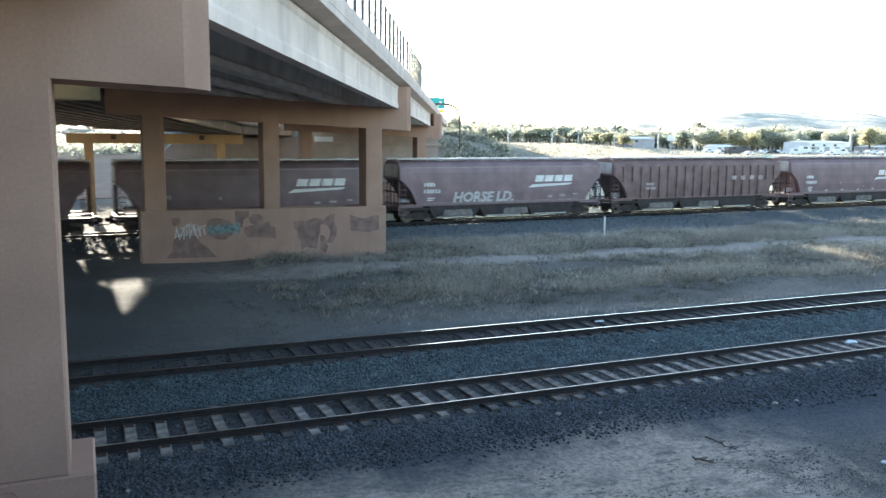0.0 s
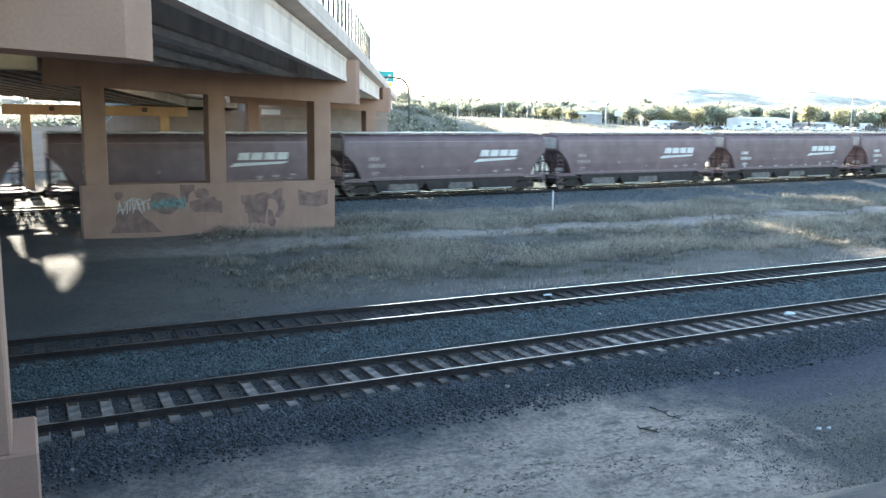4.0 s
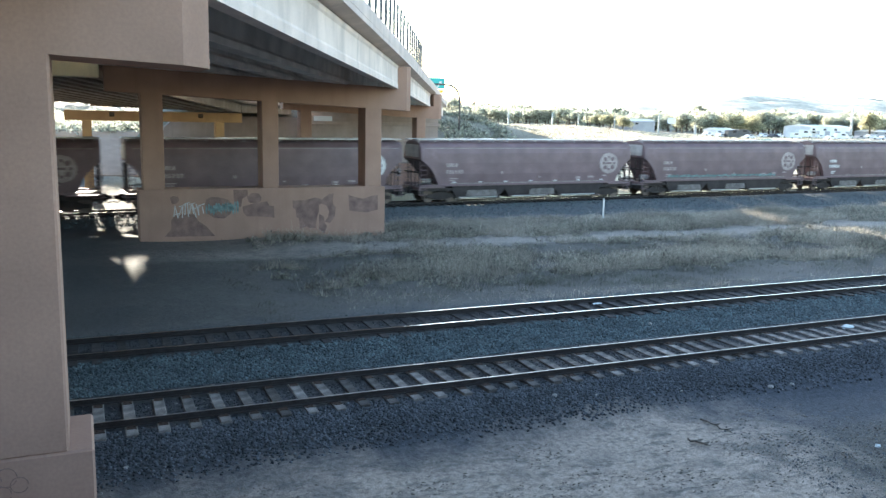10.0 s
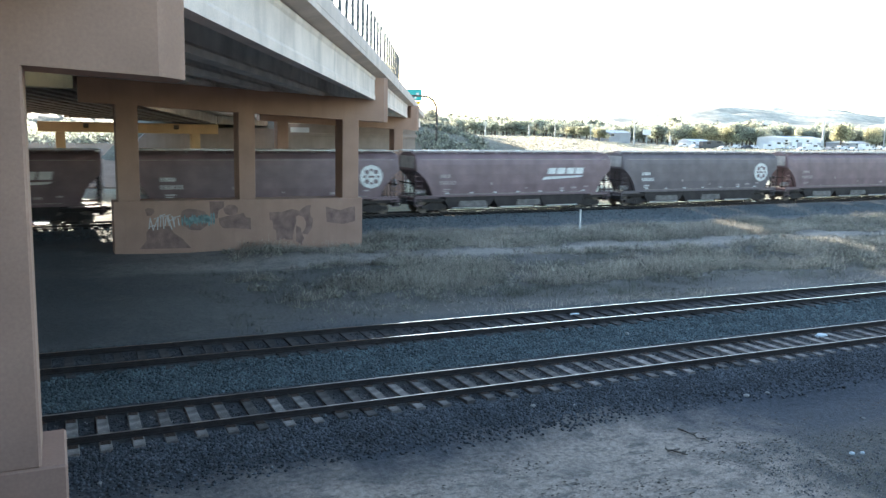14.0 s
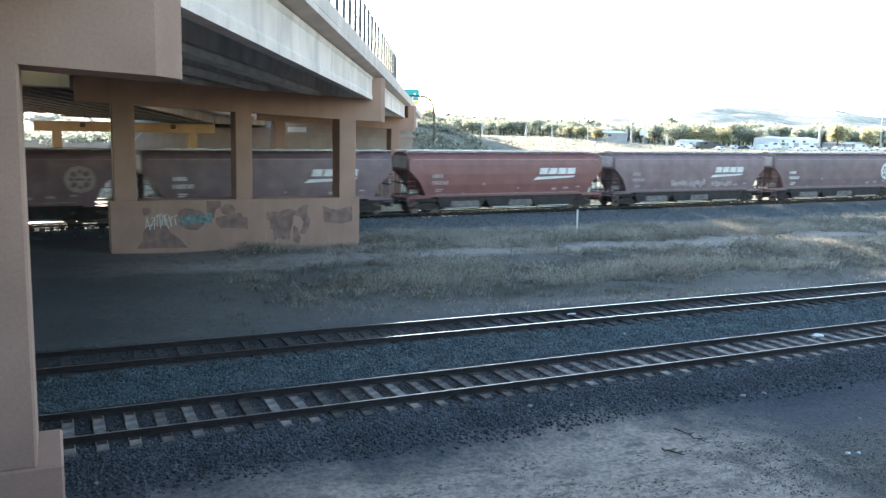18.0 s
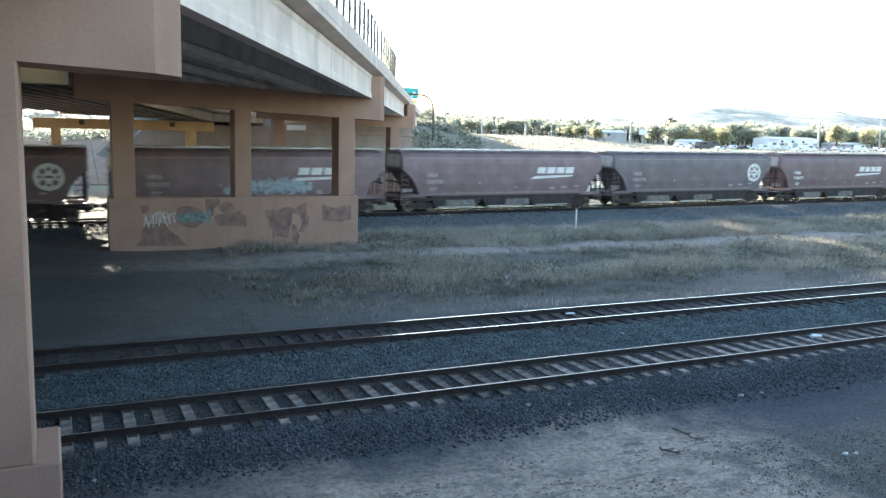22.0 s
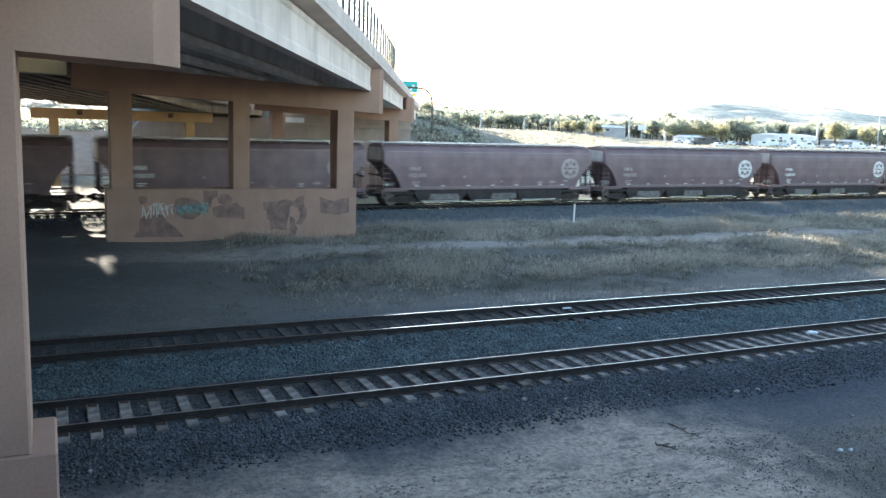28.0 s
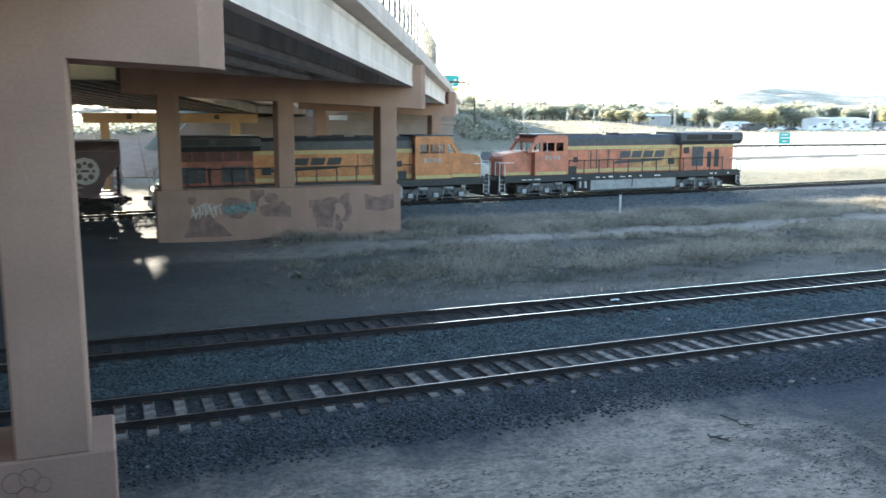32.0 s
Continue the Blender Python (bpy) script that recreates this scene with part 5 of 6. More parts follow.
                part("sand_pipe", rods(((dx + 0.3, s * 1.3, 1.1), (dx + 0.45, s * 1.25, 0.14)), r=0.025), M["fitting"], tr)
    bm = bmesh.new()
    for i in range(16):
        rng = random.Random(i + 40 * variant)
        x = rng.uniform(-9.8, 9.8)
        box(bm, x, x + rng.uniform(0.15, 0.5), -1.535, -1.522, 1.28, 1.28 + rng.uniform(0.06, 0.14))
    part("sill_marking", bm, M["white"], lo, "small pale marks along the sill")["kind"] = "stuff"
    return lo


loco_a = build_loco(M["orange"], "orange road locomotive with yellow stripes and a dark roof", 0)
loco_b = build_loco(M["deep_orange"], "bright orange road locomotive ending the train, yellow stripes", 1)
LOCOS = [(180, loco_a), (0, loco_b)]



# ---- marks on the piers ----
def wall_paint(pier, name, polys, material, label, off):
    """Painted patches a few millimetres proud of the plinth's face."""
    bm = bmesh.new()
    for i, pts in enumerate(polys):
        prism(bm, pts, 1, -off - 0.003 - 0.0015 * i, -off)
    ob = part(name, bm, material, pier, label)
    if name == "graffiti":
        ob["kind"] = "stuff"
    return ob


wall_paint(pier_mid, "painted_patch", [[(-11.55, -0.21), (-11.22, 0.17), (-11.21, 0.6), (-11.04, 0.85), (-10.61, 0.89), (-10.12, 0.87), (-9.91, 0.52), (-9.53, 0.25), (-9.26, -0.08), (-9.1, -0.26)]], M["buff"], "brown cover-up paint heaped up from the ground", 0.004)
wall_paint(pier_mid, "painted_patch", [[(-11.21, 1.58), (-11.26, 1.72), (-11.13, 1.81), (-10.86, 1.77), (-10.81, 1.6), (-10.95, 1.44), (-11.16, 1.41)]], M["buff"], "small brown cover-up patch", 0.004)
wall_paint(pier_mid, "painted_patch", [[(-9.57, 1.31), (-9.51, 1.62), (-9.23, 1.73), (-8.79, 1.69), (-8.4, 1.57), (-8.23, 1.27), (-8.3, 0.87), (-8.64, 0.62), (-9.14, 0.67), (-9.47, 0.91)]], M["buff"], "brown cover-up paint under teal graffiti", 0.004)
wall_paint(pier_mid, "painted_patch", [[(-8.16, 2.08), (-7.45, 2.07), (-7.43, 1.78), (-7.72, 1.61), (-7.78, 1.2), (-8.12, 1.27)]], M["buff"], "square brown cover-up patch", 0.004)
wall_paint(pier_mid, "painted_patch", [[(-7.49, 1.69), (-7.26, 1.89), (-6.91, 1.88), (-6.74, 1.7), (-6.77, 1.47), (-7.03, 1.3), (-7.38, 1.43)]], M["buff"], "round brown cover-up patch", 0.007)
wall_paint(pier_mid, "painted_patch", [[(-7.72, 1.2), (-7.32, 1.31), (-6.69, 1.41), (-6.45, 1.46), (-6.34, 1.22), (-6.1, 1.19), (-6.08, 0.59), (-6.75, 0.67), (-7.5, 0.7), (-7.67, 0.91)]], M["buff"], "brown cover-up paint", 0.004)
wall_paint(pier_mid, "painted_patch", [[(-5.12, 1.46), (-4.43, 1.47), (-3.91, 1.61), (-3.58, 1.51), (-3.39, 1.38), (-3.7, 1.21), (-3.7, 0.88), (-3.83, 0.49), (-3.89, -0.03), (-4.26, -0.01), (-4.32, 0.08), (-4.74, -0.05), (-4.77, 0.52), (-4.92, 0.58), (-4.95, 1.0), (-5.1, 1.07)]], M["buff"], "large brown cover-up patch with ragged feet", 0.004)
wall_paint(pier_mid, "painted_patch", [[(-3.7, 1.33), (-3.45, 1.56), (-3.15, 1.77), (-2.9, 1.79), (-2.96, 1.43), (-2.9, 1.19), (-2.77, 1.06), (-2.84, 0.57), (-3.09, 0.22), (-3.4, 0.29), (-3.21, 0.53), (-3.15, 0.83), (-3.27, 1.14)]], M["buff"], "curved brown cover-up patch", 0.007)
wall_paint(pier_mid, "painted_patch", [[(-3.7, 0.72), (-3.46, 0.6), (-3.4, 0.29), (-3.27, 0.04), (-3.4, -0.32), (-3.71, -0.12)]], M["buff"], "brown cover-up patch", 0.010)
wall_paint(pier_mid, "painted_patch", [[(-2.08, 1.71), (-1.7, 1.58), (-1.26, 1.48), (-0.81, 1.62), (-0.42, 1.68), (-0.41, 0.87), (-1.06, 0.73), (-2.02, 0.86)]], M["buff"], "brown cover-up paint with square corners", 0.004)
wall_paint(pier_mid, "graffiti", scrawl(31, -9.56, -7.9, 0.74, 1.54, 14), M["teal"], "faded teal graffiti", 0.010)
def strokes(seed, x0, x1, z0, z1, n, w=0.07):
    """Unreadable sprayed strokes, tall and thin."""
    rg = random.Random(seed)
    out = []
    for i in range(n):
        x = x0 + (x1 - x0) * (i + 0.5) / n
        a, b = rg.uniform(-0.12, 0.12), rg.uniform(-0.12, 0.12)
        lo_z, hi_z = z0 + rg.uniform(0, 0.3) * (z1 - z0), z1 - rg.uniform(0, 0.3) * (z1 - z0)
        out.append([(x + a, lo_z), (x + a + w, lo_z), (x + b + w, hi_z), (x + b, hi_z)])
        if i % 2:
            zz = rg.uniform(lo_z, hi_z)
            out.append([(x - 0.15, zz), (x - 0.12, zz + w), (x + 0.2, zz + w + 0.1), (x + 0.17, zz + 0.1)])
    return out


wall_paint(pier_mid, "graffiti", strokes(3, -11.11, -9.72, 0.69, 1.47, 12, 0.05), M["spray"], "white sprayed strokes", 0.012)
# pencil-thin loops on the near pier
loops = bmesh.new()
for cx, cz, r in ((-1.18, 1.50, 0.13), (-1.0, 1.54, 0.12), (-0.86, 1.43, 0.1), (-1.05, 1.33, 0.1)):
    for i in range(14):
        a, b = i * 0.42, (i + 1) * 0.42
        rod(loops, (cx + r * math.cos(a), -0.004, cz + r * math.sin(a)), (cx + r * math.cos(b), -0.004, cz + r * math.sin(b)), 0.0055, 4)
part("graffiti", loops, M["buff"], pier_near, "thin brown sprayed loops")["kind"] = "stuff"
for x in (-12.0, -6.2):
    part("conduit_box", boxed(x - 0.12, x + 0.12, -0.1, -0.002, 3.2, 3.5, bevel=0.01), M["galv"], pier_far)

# ---- signs and poles on the road ----
sg = thing("road_sign", "green road sign with a yellow panel on a curved arm", "road sign", (45.2, 105.0, 4.8))
part("panel", boxed(-1.9, 0.3, -0.05, 0.05, 4.85, 6.3, bevel=0.02), M["green_sign"], sg, "green panel with pale arrows")
part("arrow", prism(bmesh.new(), [(-0.9, 5.0), (-0.7, 5.0), (-0.35, 5.5), (-0.2, 5.35), (-0.15, 5.85), (-0.6, 5.8), (-0.48, 5.65)], 1, -0.07, -0.054), M["white"], sg)
part("arrow", prism(bmesh.new(), [(-1.85, 5.0), (-1.65, 5.0), (-1.55, 5.4), (-1.35, 5.4), (-1.7, 5.9), (-2.0, 5.5), (-1.8, 5.5)], 1, -0.07, -0.054), M["white"], sg)
part("lower_panel", boxed(-0.9, 0.1, -0.05, 0.05, 4.3, 4.73, bevel=0.02), M["yellow_sign"], sg, "small yellow panel")
arc = [(2.6, 0, -0.6), (2.6, 0, 3.2), (2.45, 0, 4.2), (2.0, 0, 4.95), (1.3, 0, 5.35), (0.1, 0, 5.45), (-2.0, 0, 5.45)]
part("curved_arm", rods(*zip(arc, arc[1:]), r=0.14, seg=8), M["dark_pole"], sg, "curved steel arm")

gs = thing("road_sign", "small green guide sign on two posts in the lit field", "road sign", (138.5, 141.0, float(land(138.5, 141.0))))
part("panel", boxed(-1.6, 1.6, -0.05, 0.05, 0.9, 3.3, bevel=0.02), M["green_sign"], gs)
for i, w in enumerate((1.7, 2.2, 1.2)):
    part("text_bar", boxed(-w / 2, w / 2, -0.07, -0.054, 2.7 - i * 0.7, 2.95 - i * 0.7), M["white"], gs)
for x in (-1.1, 1.1):
    part("post", rods(((x, 0.1, -0.3), (x, 0.1, 3.2)), r=0.06), M["pole"], gs)


def build_lamp_pole(ratio, dist, top, thick=0.22, arm=0.0):
    x, y = ratio * dist, dist
    height = top - float(land(x, y)) + 0.2
    po = thing("light_pole", "pale tapered light pole beside the distant road", "light pole", (x, y, float(land(x, y)) - 0.2), "light poles along the road")
    bm = rod(bmesh.new(), (0, 0, 0), (0, 0, height), thick, 8, thick * 0.6)
    part("pole", bm, M["pole"], po)
    if arm:
        part("arm", rods(((0, 0, height - 0.2), (arm, 0, height + 0.25)), r=0.08), M["pole"], po)
        part("lamp_head", boxed(arm - 0.1, arm + 0.7, -0.2, 0.2, height + 0.18, height + 0.38, bevel=0.04), M["galv"], po)


for ratio, dist, height, thick in ((0.468, 245, 8.7, 0.2), (0.527, 245, 8.8, 0.32), (0.595, 245, 7.7, 0.36), (0.637, 245, 8.0, 0.26), (0.697, 245, 8.6, 0.24), (0.774, 245, 9.0, 0.36), (1.161, 245, 12.9, 0.5), (0.841, 245, 5.1, 0.55)):
    build_lamp_pole(ratio, dist, height, thick)
tw = thing("utility_tower", "tall slender mast with cross arms on the skyline", "mast", (334, 255, -1.6))
part("mast", rod(bmesh.new(), (0, 0, 0), (0, 0, 19.8), 0.35, 8, 0.2), M["pole"], tw)
for z in (18.1, 19.6):
    part("cross_arm", boxed(0.1, 1.5, -0.15, 0.15, z, z + 0.5, bevel=0.05), M["dark_pole"], tw)

# ---- road, rails and buildings in the sunlit distance ----
rd = thing("guard_rail", "long brown guard rail along the far road", "guard rail", kind="structure")
part("rail_beam", boxed(40, 420, 139.4, 139.5, -0.45, -0.1), M["rail"], rd)
for i in range(60):
    part("post", boxed(60 + i * 4.0, 60.15 + i * 4.0, 139.52, 139.68, -1.3, -0.12), M["bark"], rd)
road = thing("far_road", "pale worn asphalt road beyond the train", "road", kind="structure")
V, F = [], []
for i in range(40):
    x = 30 + i * 10
    y = 108 + (x - 96) * 0.09
    V += [(x, y - 2.2, float(land(x, y - 2.2)) + 0.05), (x, y + 2.2, float(land(x, y + 2.2)) + 0.05)]
    if i:
        o = 2 * i
        F.append((o - 2, o, o + 1, o - 1))
part("roadway", raw("roadway", V, F, M["asphalt"]), None, road)


def build_shed(x, y, w, d, h, wall, label, doors=2, pitch=0.8):
    sh = thing("shed_building", label, "building", (x, y, float(land(x, y)) - 0.3), "buildings beyond the field")
    part("wall", boxed(0, w, 0, d, 0, h, bevel=0.03), wall, sh)
    part("roof", prism(bmesh.new(), [(-0.3, h), (d + 0.3, h), (d / 2, h + pitch)], 0, -0.3, w + 0.3), M["white_wall"], sh)
    for i in range(doors):
        a = w * (i + 0.35) / doors
        part("door", boxed(a, a + min(3.5, w / doors * 0.5), -0.06, -0.01, 0.1, h * 0.65, bevel=0.02), M["grey_wall"], sh)
    for i in range(max(1, int(w // 6))):
        a = 1.0 + i * 6.0
        part("window", boxed(a, a + 1.4, -0.05, -0.01, h * 0.7, h * 0.86), M["glass"], sh)


build_shed(268, 250, 23, 14, 4.6, M["white_wall"], "long white metal-clad warehouse beyond the field", 4)
build_shed(222, 252, 9, 7, 2.5, M["white_wall"], "low white shed beside the parked vehicles", 2)
build_shed(188, 258, 10, 9, 4.0, M["grey_wall"], "low grey building among the trees", 3)
build_shed(318, 262, 20, 10, 2.6, M["grey_wall"], "grey workshop at the edge of the trees", 2)

bb = thing("billboard", "small white billboard on a post", "billboard", (213.5, 268, 0.4))
part("post", rods(((0, 0, 0), (0, 0, 4.9)), r=0.2), M["pole"], bb)
part("board", boxed(-1.9, 1.9, -0.1, 0.1, 4.7, 6.8, bevel=0.03), M["white_wall"], bb)


def build_vehicle(x, y, w, h, body, van):
    ve = thing("parked_vehicle", "pale parked van beyond the field" if van else "small parked car beyond the field", "vehicle", (x, y, float(land(x, y))), "parked vehicles")
    if van:
        pts = [(0, 0.45), (0, h * 0.95), (w * 0.12, h), (w * 0.78, h), (w * 0.86, h * 0.62), (w, h * 0.5), (w, 0.45)]
    else:
        pts = [(0, 0.4), (0, h * 0.6), (w * 0.2, h * 0.66), (w * 0.32, h), (w * 0.68, h), (w * 0.82, h * 0.64), (w, h * 0.56), (w, 0.4)]
    part("body", prism(bmesh.new(), pts, 1, 0, 1.9), body, ve)
    part("window", boxed(w * 0.36, w * 0.66, -0.02, -0.005, h * 0.68, h * 0.9), M["glass"], ve)
    for a in (0.2, 0.8):
        part("wheel", rod(bmesh.new(), (w * a, -0.02, 0.34), (w * a, 0.25, 0.34), 0.34, 10), M["black"], ve)


rng = random.Random(11)
for i in range(26):
    r = 0.86 + 0.021 * i + rng.uniform(-0.005, 0.005)
    d = rng.uniform(225, 246)
    van = rng.random() < 0.4
    build_vehicle(r * d, d, rng.uniform(5.2, 7.0) if van else rng.uniform(4.2, 4.9), rng.uniform(2.3, 3.0) if van else 1.5, M[rng.choice(["white_wall", "white_wall", "grey_wall", "galv", "white_wall", "loco_roof"])], van)


# ---- trees and hills ----
def crown_cloud(rng, n, rx, rz, cz, size):
    """Many small leaf clumps gathered in a few uneven lobes."""
    lobes = [(rng.uniform(-0.5, 0.5) * rx, rng.uniform(-0.5, 0.5) * rx, cz + rng.uniform(-0.45, 0.5) * rz, rng.uniform(0.4, 0.7)) for _ in range(7)]
    V, F = [], []
    for i in range(n):
        lx, ly, lz, k = lobes[rng.randrange(len(lobes))]
        v = Vector((rng.gauss(0, 1), rng.gauss(0, 1), rng.gauss(0, 1))).normalized() * rng.random() ** 0.4
        c = Vector((lx + v.x * rx * k, ly + v.y * rx * k, lz + v.z * rz * k))
        a = Vector((rng.gauss(0, 1), rng.gauss(0, 1), rng.gauss(0, 1))).normalized() * size * rng.uniform(0.6, 1.4)
        b = Vector((rng.gauss(0, 1), rng.gauss(0, 1), rng.gauss(0, 1))).normalized() * size * rng.uniform(0.6, 1.4)
        o = len(V)
        V += [c + a, c - a * 0.5 + b, c - a * 0.5 - b, c + a * 0.1 + b.cross(a).normalized() * size * 0.7]
        F += [(o, o + 1, o + 2), (o, o + 3, o + 1)]
    return V, F


def tree_meshes(seed, h, leaf, n=2600):
    rng = random.Random(seed)
    bm = rod(bmesh.new(), (0, 0, -0.5), (0.2, 0, h * 0.5), h * 0.035, 7, h * 0.018)
    for _ in range(5):
        a = rng.uniform(0, 6.28)
        z = h * rng.uniform(0.25, 0.45)
        rod(bm, (0.1, 0, z), (math.cos(a) * h * 0.2, math.sin(a) * h * 0.2, z + h * 0.25), h * 0.014, 5, h * 0.006)
    trunk = mesh_of("trunk", bm, M["bark"])
    V, F = crown_cloud(rng, n, h * 0.42, h * 0.40, h * 0.58, h * 0.029)
    return trunk, many("crown", np.array([tuple(v) for v in V]), np.array(F), leaf)


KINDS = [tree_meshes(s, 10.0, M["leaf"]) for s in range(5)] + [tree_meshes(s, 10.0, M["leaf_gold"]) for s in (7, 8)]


def plant_tree(x, y, h, kind):
    gold = kind >= 5
    tr = thing("tree", "tall green tree added behind the overpass to block sun" if y < 140 else "golden autumn tree beyond the field" if gold else "haze-pale green tree beyond the field", "tree", Matrix.Translation((x, y, float(land(x, y)))) @ pose(0, 0, 0, 0, 0, (x * 37) % 360), "trees behind the overpass" if y < 140 else "trees beyond the field")
    tr.scale = (0.35 + h / 10, 0.35 + h / 10, h / 10)
    part("trunk", KINDS[kind][0], None, tr)
    part("crown", KINDS[kind][1], None, tr)


rng = random.Random(4)
for r, d, h, kind in ((1.205, 262, 11.3, 5), (1.275, 262, 10.0, 6), (1.345, 255, 9.8, 1), (0.69, 252, 5.6, 5), (0.712, 254, 5.2, 6), (0.672, 258, 5.0, 5), (1.0, 275, 9.0, 3), (0.92, 275, 9.0, 5), (0.94, 283, 9.0, 6), (1.03, 278, 9.0, 2), (0.89, 272, 8.0, 6)):
    plant_tree(r * d, d, h, kind)
for i in range(120):
    r = 0.44 + 0.98 * (i + rng.random()) / 120
    d = rng.uniform(270, 330)
    h = float(steps(r, [(0.44, 7.0), (0.7, 6.8), (0.85, 9.0), (1.0, 10.0), (1.4, 10.4)])) * rng.uniform(0.8, 1.12)
    plant_tree(r * d, d, h, rng.choice([0, 1, 2, 3, 4] if r < 0.8 else [0, 1, 2, 3, 4, 0, 2, 5, 6]))


# tall trees added behind the end of the second overpass to block sun leaks
for x, y, h, kind in ((12.5, 121, 15.5, 3), (16.5, 118, 14.0, 1), (8.5, 127, 14.0, 2), (14.5, 128, 15.5, 4), (20.5, 122, 13.0, 0)):
    plant_tree(x, y, h, kind)

for x, y, h, kind in ((-24, 200, 9.5, 0), (-17, 196, 8.5, 5), (-11, 204, 10.0, 1), (-5, 198, 9.0, 2), (1, 206, 10.0, 6), (7, 199, 9.0, 3), (13, 205, 9.5, 4), (-29, 208, 10.0, 3)):
    plant_tree(x, y, h, kind)


def build_far_woods():
    """The belt of trees behind, as one mass of clumps."""
    rg = np.random.default_rng(3)
    n = 42000
    r = rg.uniform(0.30, 1.65, n)
    d = rg.uniform(345, 470, n)
    top = steps(r, [(0.3, 7.5), (0.7, 7.2), (0.85, 10), (1.65, 11)]) * (1 + 0.3 * np.sin(r * 61) * np.sin(r * 23 + 1)) + rg.normal(0, 0.9, n)
    z = land(r * d, d) + top * rg.random(n) ** 0.7
    c = np.stack([r * d, d, z], -1)
    a = rg.normal(0, 0.75, (n, 4, 3))
    V = (c[:, None] + a).reshape(-1, 3)
    o = (np.arange(n) * 4)[:, None]
    F = np.concatenate([o + [0, 1, 2], o + [0, 2, 3], o + [1, 3, 2]])
    tagged(new("far_woods", many("far_woods", V, F, M["leaf"])), "belt of haze-pale green woods below the hills", "woods", kind="stuff")


build_far_woods()


def build_hills():
    xs = np.linspace(300, 6500, 150)
    ys = np.linspace(1500, 4200, 70)
    X, Y = np.meshgrid(xs, ys)
    Z = np.zeros_like(X)
    bear = X / Y
    for i in range(X.shape[0]):
        for j in range(X.shape[1]):
            p = Vector((X[i, j] / 420, Y[i, j] / 420, 0.0))
            Z[i, j] = noise.fractal(p, 1.0, 2.0, 5)
    ridge = np.interp(bear, [0.3, 0.62, 0.76, 0.86, 0.95, 1.15, 1.4, 1.8], [22, 44, 66, 92, 104, 103, 98, 90])
    rise = np.clip((Y - 1500) / 1300, 0, 1)
    Z = rise * ridge * (1.02 + 0.28 * Z) * (Y / 2600) - 6
    V = np.stack([X, Y, Z], -1).reshape(-1, 3)
    nx = X.shape[1]
    a = (np.arange(X.shape[0] - 1)[:, None] * nx + np.arange(nx - 1)[None]).ravel()
    F = np.concatenate([np.stack([a, a + 1, a + nx + 1], -1), np.stack([a, a + nx + 1, a + nx], -1)])
    me = many("hills", V, F, M["hills"])
    me.polygons.foreach_set("use_smooth", [True] * len(me.polygons))
    tagged(new("backdrop_hills", me), "low dry hills on the skyline, paled for haze", "hills", kind="structure")


build_hills()


# ---- grass, weeds and litter ----
def build_grass(name, label, material, n, xf, yf, h, blades, seed, keep=None, bare=0.04, wide=1.0):
    rg = np.random.default_rng(seed)
    x, y = xf(rg, n), yf(rg, n)
    k = np.array([keep(a, b) for a, b in zip(x, y)]) if keep else np.ones(n, bool)
    dens = np.array([noise.noise((a * 0.16, b * 0.3, seed)) for a, b in zip(x, y)])
    dens = dens + 0.5 * np.array([noise.noise((a * 0.7, b * 0.9, seed + 9)) for a, b in zip(x, y)])
    k &= dens + rg.normal(0, 0.16, n) > bare
    x, y, dens = x[k], y[k], dens[k]
    n = len(x)
    z = land(x, y)
    hh = rg.uniform(h[0], h[1], n) * (0.75 + 0.8 * np.clip(dens, 0, 0.8))
    a = rg.uniform(0, 6.28, (n, blades))
    lean = rg.uniform(0.2, 1.7, (n, blades)) * hh[:, None]
    off = rg.normal(0, 0.19, (n, blades, 2))
    bx, by = x[:, None] + off[..., 0], y[:, None] + off[..., 1]
    w = (0.004 + 0.007 * rg.random((n, blades))) * wide
    px, py = -np.sin(a) * w, np.cos(a) * w
    bz = np.broadcast_to(z[:, None], bx.shape) - 0.03
    tip = hh[:, None] * rg.uniform(0.35, 1.1, (n, blades))
    V = np.stack([np.stack([bx - px, by - py, bz], -1), np.stack([bx + px, by + py, bz], -1), np.stack([bx + np.cos(a) * lean, by + np.sin(a) * lean, bz + tip], -1)], 2).reshape(-1, 3)
    F = np.arange(len(V)).reshape(-1, 3)
    tagged(new(name, many(name, V, F, material)), label, "grass", kind="stuff")


right = lambda lo, hi: (lambda rg, n: lo + (hi - lo) * rg.random(n) ** 0.9)
band = lambda lo, mid, hi: (lambda rg, n: rg.triangular(lo, mid, hi, n))


def off_road(x, y):
    c = 38.7 + 0.012 * (x - 20)
    return abs(y - c) > 0.85 + 0.2 * math.sin(x * 0.8) and x > 5 + (y - 26) * 0.15 + 2 * math.sin(y * 0.9) + 13 * (abs(x * 12.99 + y * 78.23) % 1.0) ** 2


build_grass("dry_grass", "pale dry bunch grass between the tracks", M["blade"], 13500, right(6, 95), band(28.3, 33.5, 39.0), (0.2, 0.66), 50, 1, off_road, 0.10)
build_grass("dry_grass", "thin dry grass along the foot of the main line", M["blade"], 10000, right(8, 110), band(39.7, 42.2, 49), (0.3, 0.75), 40, 2, off_road)
build_grass("green_weeds", "low green weeds among the dry grass", M["blade_green"], 4500, right(5, 70), band(25.2, 28.5, 46), (0.12, 0.36), 22, 3, lambda x, y: x > 5)
build_grass("dry_grass", "short sparse grass on the shady bare ground", M["blade"], 2500, right(8, 75), band(24.6, 26, 30), (0.1, 0.3), 10, 4)
build_grass("dry_grass", "sunlit straw on the far side of the main line", M["blade"], 9000, right(40, 160), band(62, 67, 95), (0.3, 0.7), 12, 5)
